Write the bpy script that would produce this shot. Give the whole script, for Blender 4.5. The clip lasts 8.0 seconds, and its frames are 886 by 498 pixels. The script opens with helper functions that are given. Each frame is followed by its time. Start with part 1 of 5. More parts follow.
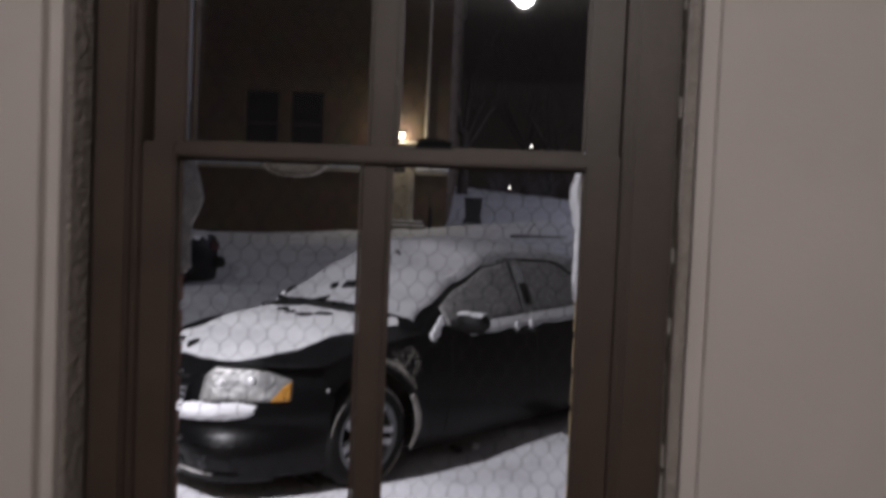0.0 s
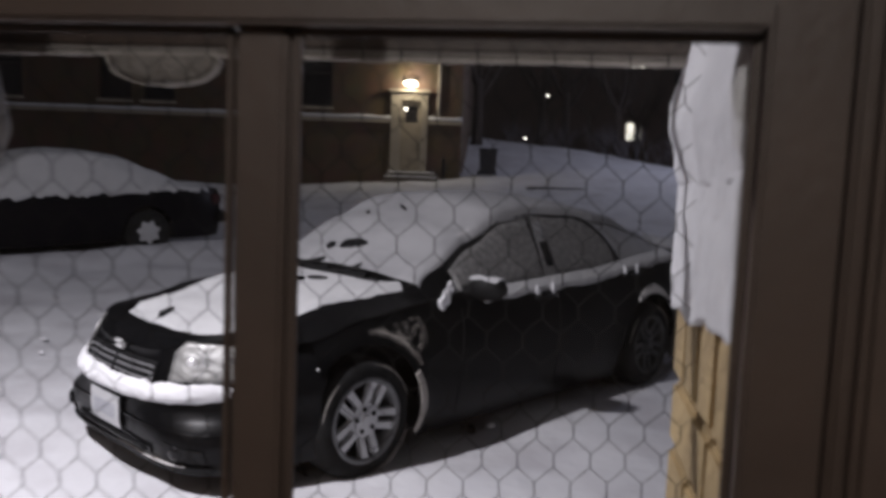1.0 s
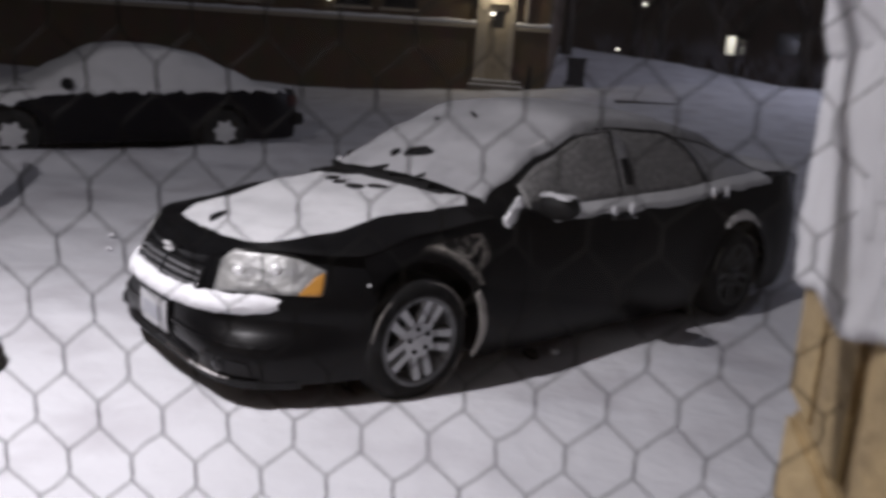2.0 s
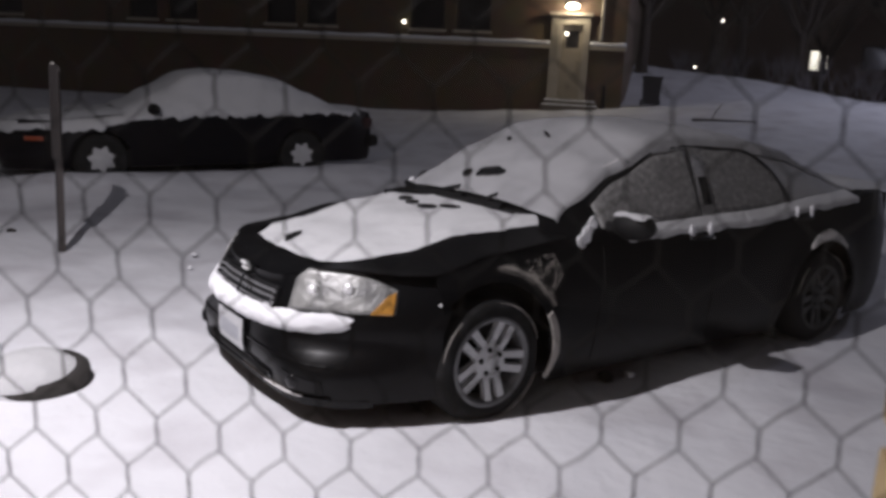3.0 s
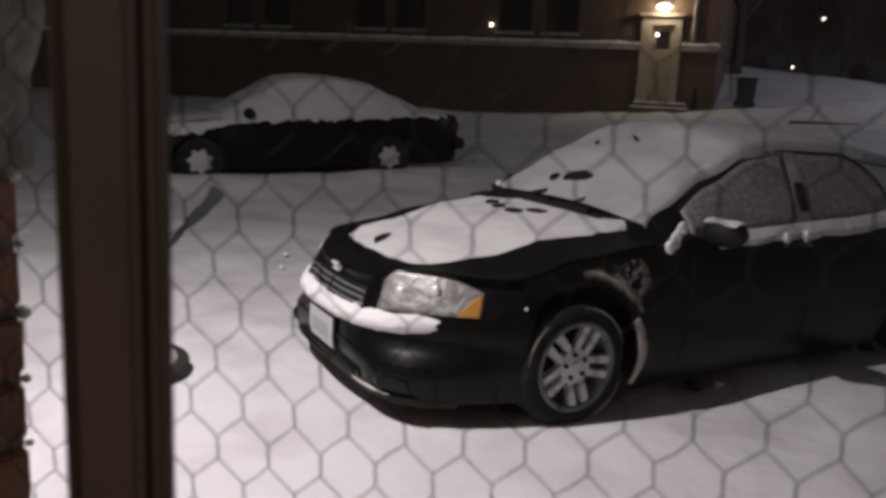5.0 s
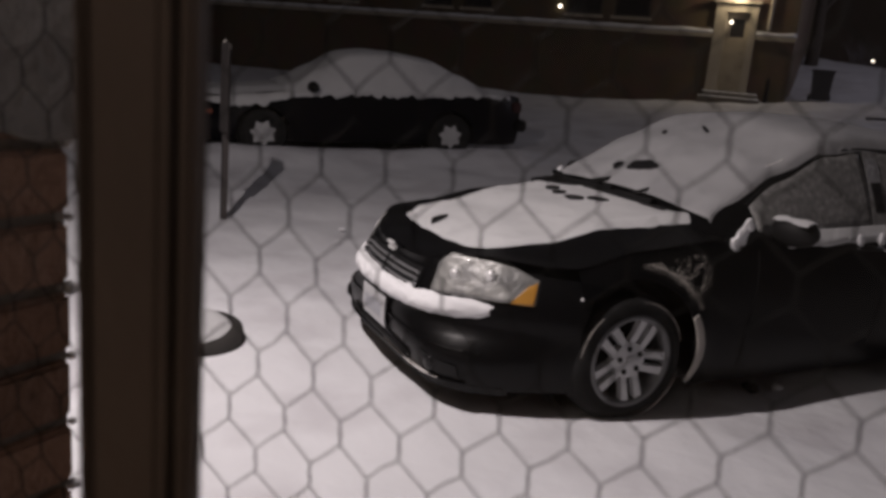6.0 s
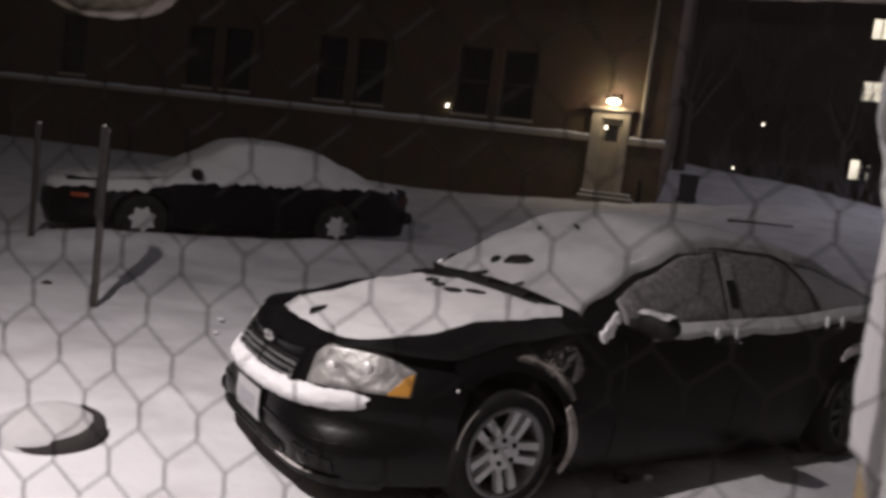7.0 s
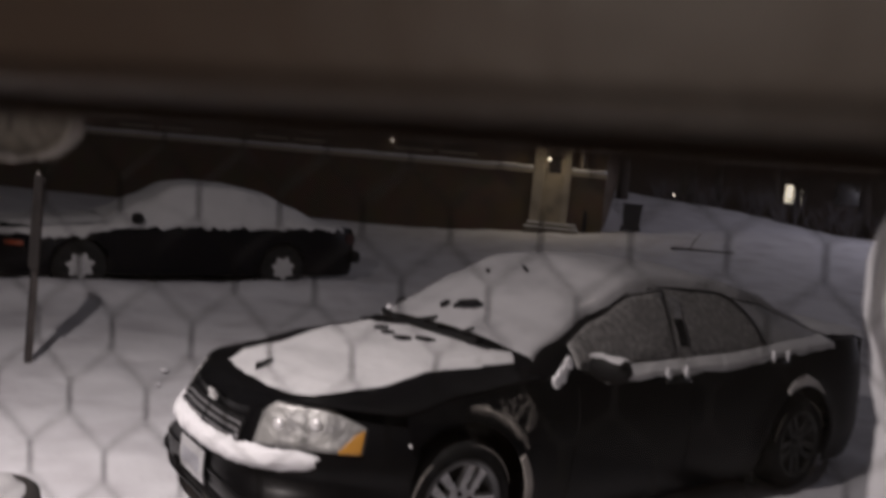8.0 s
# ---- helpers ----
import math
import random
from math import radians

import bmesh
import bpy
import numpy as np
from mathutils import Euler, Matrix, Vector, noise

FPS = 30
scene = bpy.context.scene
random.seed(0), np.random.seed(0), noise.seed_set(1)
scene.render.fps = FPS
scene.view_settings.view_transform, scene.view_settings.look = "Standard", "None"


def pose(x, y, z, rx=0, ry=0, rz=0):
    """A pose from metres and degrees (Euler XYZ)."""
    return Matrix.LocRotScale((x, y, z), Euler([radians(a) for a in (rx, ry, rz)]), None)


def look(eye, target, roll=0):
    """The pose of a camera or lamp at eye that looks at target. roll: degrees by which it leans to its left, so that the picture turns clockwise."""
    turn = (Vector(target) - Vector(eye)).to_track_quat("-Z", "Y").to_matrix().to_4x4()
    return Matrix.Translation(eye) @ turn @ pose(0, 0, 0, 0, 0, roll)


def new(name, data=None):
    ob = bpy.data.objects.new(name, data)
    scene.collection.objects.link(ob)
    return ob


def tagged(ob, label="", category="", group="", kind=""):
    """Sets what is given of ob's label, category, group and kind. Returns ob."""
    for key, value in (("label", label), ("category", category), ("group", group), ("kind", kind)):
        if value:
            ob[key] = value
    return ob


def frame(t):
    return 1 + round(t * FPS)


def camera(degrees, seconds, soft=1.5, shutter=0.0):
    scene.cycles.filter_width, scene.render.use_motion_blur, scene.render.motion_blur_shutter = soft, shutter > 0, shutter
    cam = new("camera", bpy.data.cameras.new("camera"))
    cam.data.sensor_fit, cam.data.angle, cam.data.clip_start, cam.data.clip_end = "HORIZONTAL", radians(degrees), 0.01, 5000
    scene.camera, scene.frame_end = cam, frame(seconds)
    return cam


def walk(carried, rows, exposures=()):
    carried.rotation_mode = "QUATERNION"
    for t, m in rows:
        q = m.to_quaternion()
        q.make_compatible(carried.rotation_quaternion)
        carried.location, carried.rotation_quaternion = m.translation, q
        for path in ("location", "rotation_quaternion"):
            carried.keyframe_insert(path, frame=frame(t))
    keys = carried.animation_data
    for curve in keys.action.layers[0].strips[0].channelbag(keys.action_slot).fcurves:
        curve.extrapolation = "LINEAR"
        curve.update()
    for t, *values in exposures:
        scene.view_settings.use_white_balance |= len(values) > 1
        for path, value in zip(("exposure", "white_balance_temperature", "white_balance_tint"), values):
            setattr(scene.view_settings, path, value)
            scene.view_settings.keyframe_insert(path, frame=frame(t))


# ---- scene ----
cam = camera(57.5, 8.0, soft=3.4, shutter=0.5)
cam.data.dof.use_dof, cam.data.dof.focus_distance, cam.data.dof.aperture_fstop = True, 5.0, 10
PATH = [
    (0, (0.236, -1.206, 2.298), (-0.015, 0.777, 2.223), 2.4),
    (0.3, (0.198, -0.997, 2.307), (-0.02, 0.991, 2.299), 3.1),
    (0.5, (0.184, -0.858, 2.303), (-0.067, 1.125, 2.218), 4.3),
    (0.6, (0.188, -0.78, 2.296), (-0.082, 1.199, 2.183), 3.3),
    (0.8, (0.193, -0.639, 2.29), (-0.108, 1.334, 2.158), 2.9),
    (1, (0.175, -0.525, 2.29), (-0.106, 1.445, 2.095), 2.3),
    (1.2, (0.164, -0.439, 2.276), (0.022, 1.542, 2.045), 2.4),
    (1.5, (0.164, -0.335, 2.272), (0.098, 1.643, 1.984), 2.4),
    (2, (0.2, -0.186, 2.263), (-0.258, 1.715, 1.84), 4.19),
    (2.2, (0.19, -0.168, 2.251), (-0.333, 1.717, 1.837), 4.0),
    (3.5, (0.208, -0.174, 2.262), (-0.483, 1.663, 1.883), 2.4),
    (4, (0.206, -0.173, 2.262), (-0.527, 1.649, 1.881), 1.3),
    (4.5, (0.202, -0.192, 2.275), (-0.561, 1.623, 1.924), 3.00),
    (5, (0.205, -0.216, 2.271), (-0.623, 1.563, 1.881), 2.94),
    (5.2, (0.204, -0.216, 2.268), (-0.671, 1.538, 1.872), 2.40),
    (6.3, (0.17, -0.165, 2.281), (-0.763, 1.545, 1.826), 6.1),
    (6.5, (0.175, -0.172, 2.299), (-0.721, 1.577, 1.929), 7.1),
    (7, (0.232, -0.185, 2.284), (-0.500, 1.666, 2.088), 7.06),
    (7.5, (0.220, -0.169, 2.299), (-0.436, 1.710, 2.104), 7.13),
    (7.8, (0.209, -0.143, 2.328), (-0.385, 1.760, 2.166), 6.57),
    (8, (0.205, -0.128, 2.364), (-0.419, 1.769, 2.259), 5.76),
]
walk(cam, [(t, look(eye, target, roll)) for t, eye, target, roll in PATH],
     exposures=[(0, 0.0, 6150, 10), (1.0, 0.0, 6250, 10), (1.5, 0.09, 6400, 10), (2.0, 0.03, 6300, 10), (3.5, 0.03, 6350, 11), (4.5, -0.06, 6600, 12), (5.2, -0.34, 6950, 13), (6.3, -0.56, 6950, 13), (7.0, -0.18, 6950, 13), (7.6, -0.16, 6900, 12), (8.0, -0.34, 6950, 13)])

# ---- world and lights ----
world = bpy.data.worlds.new("night_sky")
scene.world = world
world.use_nodes = True
world.node_tree.nodes["Background"].inputs[0].default_value = (0.92, 0.90, 1.0, 1)
world.node_tree.nodes["Background"].inputs[1].default_value = 0.042


def lamp(name, kind, power, colour, where, aim=None, size=0.1):
    data = bpy.data.lights.new(name, kind)
    data.energy, data.color = power, colour
    if kind == "AREA":
        data.size = size
    else:
        data.shadow_soft_size = size
    ob = new(name, data)
    ob.matrix_world = look(where, aim) if aim else pose(*where)
    return ob


# flood light on the outside wall, porch lamp over the far door, unseen cool fill added for the lawn, ceiling lamp of
# the room
lamp("flood_light", "AREA", 232, (1.0, 0.94, 0.97), (-2.62, 1.2, 4.4), (-2.9, 3.1, 0.6), 0.08)
lamp("porch_light", "POINT", 58, (1.0, 0.86, 0.62), (-4.50, 23.98, 4.90), None, 0.09)
lamp("lawn_fill", "POINT", 1750, (0.80, 0.80, 1.0), (11.0, 25.0, 9.0), None, 0.2)
lamp("room_light", "POINT", 54, (1.0, 0.93, 0.88), (0.1, -2.2, 3.25), None, 0.04)


# ---- materials ----
def material(name, colour, rough=0.6, metal=0.0, grain=0.0, scale=20.0, bump=0.0, bump_scale=60.0, spec=0.5, stain=None, stain_scale=2.5, coat=0.0):
    """Principled surface with colour variation at two scales and a fine relief."""
    m = bpy.data.materials.new(name)
    m.use_nodes = True
    nt = m.node_tree
    b = nt.nodes["Principled BSDF"]
    b.inputs["Roughness"].default_value = rough
    b.inputs["Metallic"].default_value = metal
    b.inputs["Specular IOR Level"].default_value = spec
    b.inputs["Coat Weight"].default_value = coat
    b.inputs["Base Color"].default_value = (*colour, 1)
    co = nt.nodes.new("ShaderNodeTexCoord")
    out = None
    if grain:
        n = nt.nodes.new("ShaderNodeTexNoise")
        n.inputs["Scale"].default_value, n.inputs["Detail"].default_value = scale, 6
        nt.links.new(co.outputs["Object"], n.inputs["Vector"])
        mix = nt.nodes.new("ShaderNodeMix")
        mix.data_type = "RGBA"
        mix.inputs[6].default_value = tuple(max(0, c * (1 - grain)) for c in colour) + (1,)
        mix.inputs[7].default_value = tuple(min(1, c * (1 + grain)) for c in colour) + (1,)
        nt.links.new(n.outputs["Fac"], mix.inputs[0])
        out = mix.outputs[2]
    if stain:
        n2 = nt.nodes.new("ShaderNodeTexNoise")
        n2.inputs["Scale"].default_value, n2.inputs["Detail"].default_value = stain_scale, 8
        nt.links.new(co.outputs["Object"], n2.inputs["Vector"])
        ramp = nt.nodes.new("ShaderNodeValToRGB")
        ramp.color_ramp.elements[0].position, ramp.color_ramp.elements[1].position = 0.48, 0.66
        nt.links.new(n2.outputs["Fac"], ramp.inputs[0])
        mix2 = nt.nodes.new("ShaderNodeMix")
        mix2.data_type = "RGBA"
        mix2.inputs[6].default_value, mix2.inputs[7].default_value = (*colour, 1), (*stain, 1)
        if out:
            nt.links.new(out, mix2.inputs[6])
        nt.links.new(ramp.outputs[0], mix2.inputs[0])
        out = mix2.outputs[2]
    if out:
        nt.links.new(out, b.inputs["Base Color"])
    if bump:
        n3 = nt.nodes.new("ShaderNodeTexNoise")
        n3.inputs["Scale"].default_value, n3.inputs["Detail"].default_value = bump_scale, 5
        nt.links.new(co.outputs["Object"], n3.inputs["Vector"])
        bp = nt.nodes.new("ShaderNodeBump")
        bp.inputs["Strength"].default_value, bp.inputs["Distance"].default_value = bump, 0.02
        nt.links.new(n3.outputs["Fac"], bp.inputs["Height"])
        nt.links.new(bp.outputs[0], b.inputs["Normal"])
    return m


def glowing(name, colour, strength):
    m = bpy.data.materials.new(name)
    m.use_nodes = True
    b = m.node_tree.nodes["Principled BSDF"]
    b.inputs["Base Color"].default_value = (*colour, 1)
    b.inputs["Emission Color"].default_value, b.inputs["Emission Strength"].default_value = (*colour, 1), strength
    return m


def thin_glass(name, tint=0.93, rough=0.02):
    """A pane: clear, with the mirror gloss of glass by its angle."""
    m = bpy.data.materials.new(name)
    m.use_nodes = True
    nt = m.node_tree
    nt.nodes.remove(nt.nodes["Principled BSDF"])
    clear, gloss = nt.nodes.new("ShaderNodeBsdfTransparent"), nt.nodes.new("ShaderNodeBsdfGlossy")
    clear.inputs[0].default_value = (tint, tint, tint, 1)
    gloss.inputs["Roughness"].default_value = rough
    lw, mix = nt.nodes.new("ShaderNodeLayerWeight"), nt.nodes.new("ShaderNodeMixShader")
    lw.inputs[0].default_value = 0.5
    pw, mul = nt.nodes.new("ShaderNodeMath"), nt.nodes.new("ShaderNodeMath")
    pw.operation, pw.inputs[1].default_value = "POWER", 5
    mul.operation, mul.inputs[1].default_value, mul.inputs[2].default_value = "MULTIPLY_ADD", 0.9, 0.018
    nt.links.new(lw.outputs["Facing"], pw.inputs[0])
    nt.links.new(pw.outputs[0], mul.inputs[0])
    nt.links.new(mul.outputs[0], mix.inputs[0])
    nt.links.new(clear.outputs[0], mix.inputs[1])
    nt.links.new(gloss.outputs[0], mix.inputs[2])
    nt.links.new(mix.outputs[0], nt.nodes["Material Output"].inputs[0])
    return m


def brick_wall(name, c1, c2, mortar, sx):
    m = bpy.data.materials.new(name)
    m.use_nodes = True
    nt = m.node_tree
    b = nt.nodes["Principled BSDF"]
    b.inputs["Roughness"].default_value = 0.9
    co, mp = nt.nodes.new("ShaderNodeTexCoord"), nt.nodes.new("ShaderNodeMapping")
    mp.inputs["Rotation"].default_value = (radians(90), 0, 0)
    br = nt.nodes.new("ShaderNodeTexBrick")
    br.inputs["Scale"].default_value = sx
    br.inputs["Color1"].default_value, br.inputs["Color2"].default_value, br.inputs["Mortar"].default_value = (*c1, 1), (*c2, 1), (*mortar, 1)
    br.inputs["Mortar Size"].default_value = 0.012
    br.inputs["Brick Width"].default_value, br.inputs["Row Height"].default_value = 0.22, 0.075
    n = nt.nodes.new("ShaderNodeTexNoise")
    n.inputs["Scale"].default_value = 1.3
    mix = nt.nodes.new("ShaderNodeMix")
    mix.data_type, mix.blend_type = "RGBA", "MULTIPLY"
    mix.inputs[0].default_value = 0.5
    nt.links.new(co.outputs["Object"], mp.inputs[0])
    nt.links.new(mp.outputs[0], br.inputs["Vector"])
    nt.links.new(co.outputs["Object"], n.inputs["Vector"])
    nt.links.new(br.outputs["Color"], mix.inputs[6])
    nt.links.new(n.outputs["Color"], mix.inputs[7])
    nt.links.new(mix.outputs[2], b.inputs["Base Color"])
    bp = nt.nodes.new("ShaderNodeBump")
    bp.inputs["Strength"].default_value, bp.inputs["Distance"].default_value = 0.5, 0.01
    nt.links.new(br.outputs["Fac"], bp.inputs["Height"])
    bp.invert = True
    nt.links.new(bp.outputs[0], b.inputs["Normal"])
    return m


def varied(m, amount=0.35):
    """Each piece a little lighter or darker than the next."""
    nt = m.node_tree
    b = nt.nodes["Principled BSDF"]
    info, hsv, ramp = nt.nodes.new("ShaderNodeObjectInfo"), nt.nodes.new("ShaderNodeHueSaturation"), nt.nodes.new("ShaderNodeMapRange")
    ramp.inputs["To Min"].default_value, ramp.inputs["To Max"].default_value = 1 - amount, 1 + amount
    nt.links.new(info.outputs["Random"], ramp.inputs["Value"])
    nt.links.new(ramp.outputs[0], hsv.inputs["Value"])
    src = b.inputs["Base Color"].links
    if src:
        nt.links.new(src[0].from_socket, hsv.inputs["Color"])
    nt.links.new(hsv.outputs[0], b.inputs["Base Color"])
    return m


M_SNOW = material("snow", (0.80, 0.80, 0.82), 0.75, grain=0.05, scale=9, bump=0.55, bump_scale=14, spec=0.3)
M_SNOW_GROUND = material("trodden_snow", (0.76, 0.76, 0.79), 0.8, grain=0.08, scale=3.5, bump=1.0, bump_scale=7, spec=0.25, stain=(0.62, 0.61, 0.64), stain_scale=1.7)
M_CRUST = material("frosted_snow", (0.66, 0.64, 0.62), 0.85, grain=0.15, scale=35, bump=0.5, bump_scale=50, spec=0.3)
# snow darkened in colour for the weaker light on windscreen, roof and quarter
M_SNOW_SHADED = material("shaded_snow", (0.32, 0.32, 0.33), 0.8, grain=0.14, scale=7, bump=0.5, bump_scale=12, spec=0.3, stain=(0.26, 0.26, 0.27), stain_scale=4)
# same snow with dimmer light put into its colour, for cars and tyre mound
M_SNOW_DIMMED = material("dimmed_snow", (0.54, 0.54, 0.55), 0.8, grain=0.08, scale=8, bump=0.6, bump_scale=13, spec=0.3, stain=(0.47, 0.47, 0.48), stain_scale=4)
M_CRUST_DIM = material("old_snow_crust", (0.42, 0.39, 0.36), 0.85, grain=0.3, scale=45, bump=0.5, bump_scale=50)
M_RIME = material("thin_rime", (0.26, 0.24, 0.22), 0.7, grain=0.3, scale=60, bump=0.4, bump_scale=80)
M_FROST = material("frosted_glass", (0.16, 0.157, 0.155), 0.5, grain=0.6, scale=30, bump=0.5, bump_scale=90, stain=(0.29, 0.285, 0.28), stain_scale=40)
M_ICE_GLASS = material("dark_car_glass", (0.012, 0.012, 0.013), 0.2, grain=0.3, scale=20, spec=0.25)
M_BLACK = material("black_car_paint", (0.004, 0.004, 0.0045), 0.33, grain=0.25, scale=4, spec=0.17)
M_NAVY = material("dark_blue_car_paint", (0.004, 0.004, 0.006), 0.45, grain=0.25, scale=4, spec=0.08)
M_PLASTIC = material("black_plastic", (0.008, 0.008, 0.0085), 0.6, spec=0.22, grain=0.2, scale=30, bump=0.1, bump_scale=150)
M_TYRE = material("rubber", (0.009, 0.009, 0.009), 0.9, grain=0.3, scale=25, bump=0.2, bump_scale=80, spec=0.3, stain=(0.022, 0.022, 0.023), stain_scale=9)
M_ALLOY = material("painted_alloy", (0.52, 0.52, 0.53), 0.45, metal=0.35, grain=0.15, scale=14)
M_RIM = material("shaded_alloy_rim", (0.16, 0.16, 0.165), 0.5, metal=0.5, grain=0.3, scale=16)
# darker, mottled alloy tone for the rear wheels
M_ALLOY_DARK = material("dark_alloy", (0.05, 0.05, 0.05), 0.6, metal=0.3, grain=0.5, scale=20, stain=(0.12, 0.12, 0.12), stain_scale=14)
M_COVER = material("wheel_cover", (0.44, 0.44, 0.45), 0.5, grain=0.15, scale=14)
M_GRILLE = material("dull_grille_chrome", (0.34, 0.34, 0.35), 0.35, metal=0.6, grain=0.2, scale=30)
M_CHROME = material("chrome", (0.75, 0.75, 0.76), 0.12, metal=1.0, grain=0.05, scale=10)
M_BADGE = material("bright_badge", (0.80, 0.80, 0.80), 0.35, metal=0.3, grain=0.1, scale=60)
M_LENS = material("headlight_reflector", (0.30, 0.30, 0.29), 0.42, metal=0.25, grain=0.55, scale=14, bump=0.5, bump_scale=16, coat=0.3, stain=(0.16, 0.16, 0.16), stain_scale=9)
M_MARKER = material("dull_orange_lens", (0.28, 0.05, 0.015), 0.4, grain=0.2, scale=40)
M_AMBER = material("amber_lens", (0.42, 0.20, 0.035), 0.3, grain=0.15, scale=40, coat=0.8)
M_RED = material("red_lens", (0.035, 0.004, 0.004), 0.25, grain=0.15, scale=40, coat=0.8)
M_PLATE = material("plate_enamel", (0.50, 0.50, 0.51), 0.4, grain=0.08, scale=30)
M_PLATE_INK = material("plate_ink", (0.35, 0.36, 0.40), 0.5, grain=0.1, scale=30)
M_BROWN = material("brown_paint", (0.065, 0.0445, 0.0335), 0.5, grain=0.15, scale=18, bump=0.05, bump_scale=90, stain=(0.052, 0.0355, 0.0265), stain_scale=6)
M_PLASTER = material("painted_plaster", (0.56, 0.51, 0.48), 0.8, grain=0.05, scale=6, bump=0.08, bump_scale=120, stain=(0.52, 0.475, 0.45), stain_scale=2)
M_PLASTER_EDGE = material("rough_plaster", (0.30, 0.265, 0.24), 0.9, grain=0.25, scale=30, bump=0.5, bump_scale=60)
M_CHIP = material("bare_chipped_paint", (0.40, 0.37, 0.34), 0.8, grain=0.1, scale=40)
M_CEIL = material("ceiling_paint", (0.62, 0.60, 0.57), 0.85, grain=0.05, scale=5)
M_FLOOR = material("floor_boards", (0.16, 0.10, 0.06), 0.5, grain=0.3, scale=8)
M_YELLOW = varied(material("yellow_brick", (0.56, 0.42, 0.22), 0.9, grain=0.2, scale=30, bump=0.5, bump_scale=70, stain=(0.44, 0.33, 0.18), stain_scale=9), 0.14)
M_RED_BRICK = varied(material("red_brick", (0.26, 0.14, 0.09), 0.9, grain=0.25, scale=30, bump=0.5, bump_scale=70), 0.2)
M_MORTAR = material("mortar", (0.20, 0.17, 0.14), 0.95, grain=0.3, scale=40, bump=0.4, bump_scale=90)
M_OUTER = brick_wall("facade_brick", (0.18, 0.115, 0.065), (0.14, 0.085, 0.05), (0.15, 0.12, 0.10), 1.0)
M_STONE = material("pale_stone", (0.42, 0.37, 0.30), 0.85, grain=0.2, scale=12, bump=0.3, bump_scale=30)
M_DOOR = material("painted_door", (0.36, 0.31, 0.24), 0.55, grain=0.15, scale=9, stain=(0.27, 0.23, 0.18), stain_scale=3)
M_SHADE_GLASS = material("dark_window_glass", (0.020, 0.018, 0.018), 0.12, grain=0.2, scale=2)
M_FRAME = material("window_frame_paint", (0.03, 0.024, 0.02), 0.6, grain=0.2, scale=10)
M_STEEL = material("galvanised_steel", (0.06, 0.052, 0.05), 0.65, metal=0.2, grain=0.3, scale=20)
M_WIRE = material("dull_wire", (0.010, 0.0098, 0.0095), 0.75, grain=0.3, scale=80, spec=0.2)
M_BIN = material("bin_plastic", (0.012, 0.013, 0.022), 0.55, grain=0.2, scale=12)
M_BARK = material("bark", (0.055, 0.045, 0.040), 0.95, grain=0.35, scale=10, bump=0.5, bump_scale=20)
M_TWIG = material("snow_dusted_twigs", (0.15, 0.14, 0.15), 0.95, grain=0.5, scale=3)
M_ROCK = material("dark_rubber_rock", (0.03, 0.027, 0.025), 0.9, grain=0.3, scale=15, bump=0.5, bump_scale=25)
M_FAR = material("far_facade", (0.10, 0.075, 0.065), 0.9, grain=0.2, scale=0.6)
M_LIT = glowing("lit_window", (1.0, 0.93, 0.78), 1.6)
M_LAMP = glowing("lamp_glass", (1.0, 0.90, 0.70), 22.0)
M_SPOT = glowing("far_lamp", (1.0, 0.92, 0.80), 6.0)
M_GLASS = thin_glass("window_glass")


# ---- mesh helpers ----
def mesh_object(name, bm, mat, parent=None, label="", smooth=False):
    me = bpy.data.meshes.new(name)
    bmesh.ops.recalc_face_normals(bm, faces=bm.faces)
    bm.to_mesh(me)
    bm.free()
    if mat:
        me.materials.append(mat)
    if smooth:
        for p in me.polygons:
            p.use_smooth = True
    ob = new(name, me)
    ob.parent = parent
    if label:
        ob["label"] = label
    return ob


def part(name, bm, mat, parent, label="", smooth=False):
    return mesh_object(name, bm, mat, parent, label, smooth)


def box(x0, x1, y0, y1, z0, z1, bevel=0.0, bm=None):
    b = bmesh.new()
    bmesh.ops.create_cube(b, size=1, matrix=Matrix.Translation(((x0 + x1) / 2, (y0 + y1) / 2, (z0 + z1) / 2)) @ Matrix.Diagonal((x1 - x0, y1 - y0, z1 - z0, 1)))
    if bevel:
        bmesh.ops.bevel(b, geom=list(b.edges), offset=bevel, segments=2, affect="EDGES")
    if bm is None:
        return b
    join(bm, b)
    return bm


def join(bm, other):
    me = bpy.data.meshes.new("join")
    other.to_mesh(me)
    other.free()
    bm.from_mesh(me)
    bpy.data.meshes.remove(me)


def tube(points, radii, sides=8, bm=None, caps=True):
    """A round bar along points, with a radius at each."""
    bm = bm or bmesh.new()
    rings = []
    for i, p in enumerate(points):
        p = Vector(p)
        d = (Vector(points[min(i + 1, len(points) - 1)]) - Vector(points[max(i - 1, 0)])).normalized()
        a = d.cross(Vector((0.31, 0.17, 0.94)) if abs(d.z) < 0.9 else Vector((1, 0, 0))).normalized()
        b = d.cross(a)
        r = radii[i] if isinstance(radii, (list, tuple)) else radii
        rings.append([bm.verts.new(p + (a * math.cos(k * math.tau / sides) + b * math.sin(k * math.tau / sides)) * r) for k in range(sides)])
    for r0, r1 in zip(rings, rings[1:]):
        for k in range(sides):
            bm.faces.new((r0[k], r0[(k + 1) % sides], r1[(k + 1) % sides], r1[k]))
    if caps:
        bm.faces.new(rings[0][::-1])
        bm.faces.new(rings[-1])
    return bm


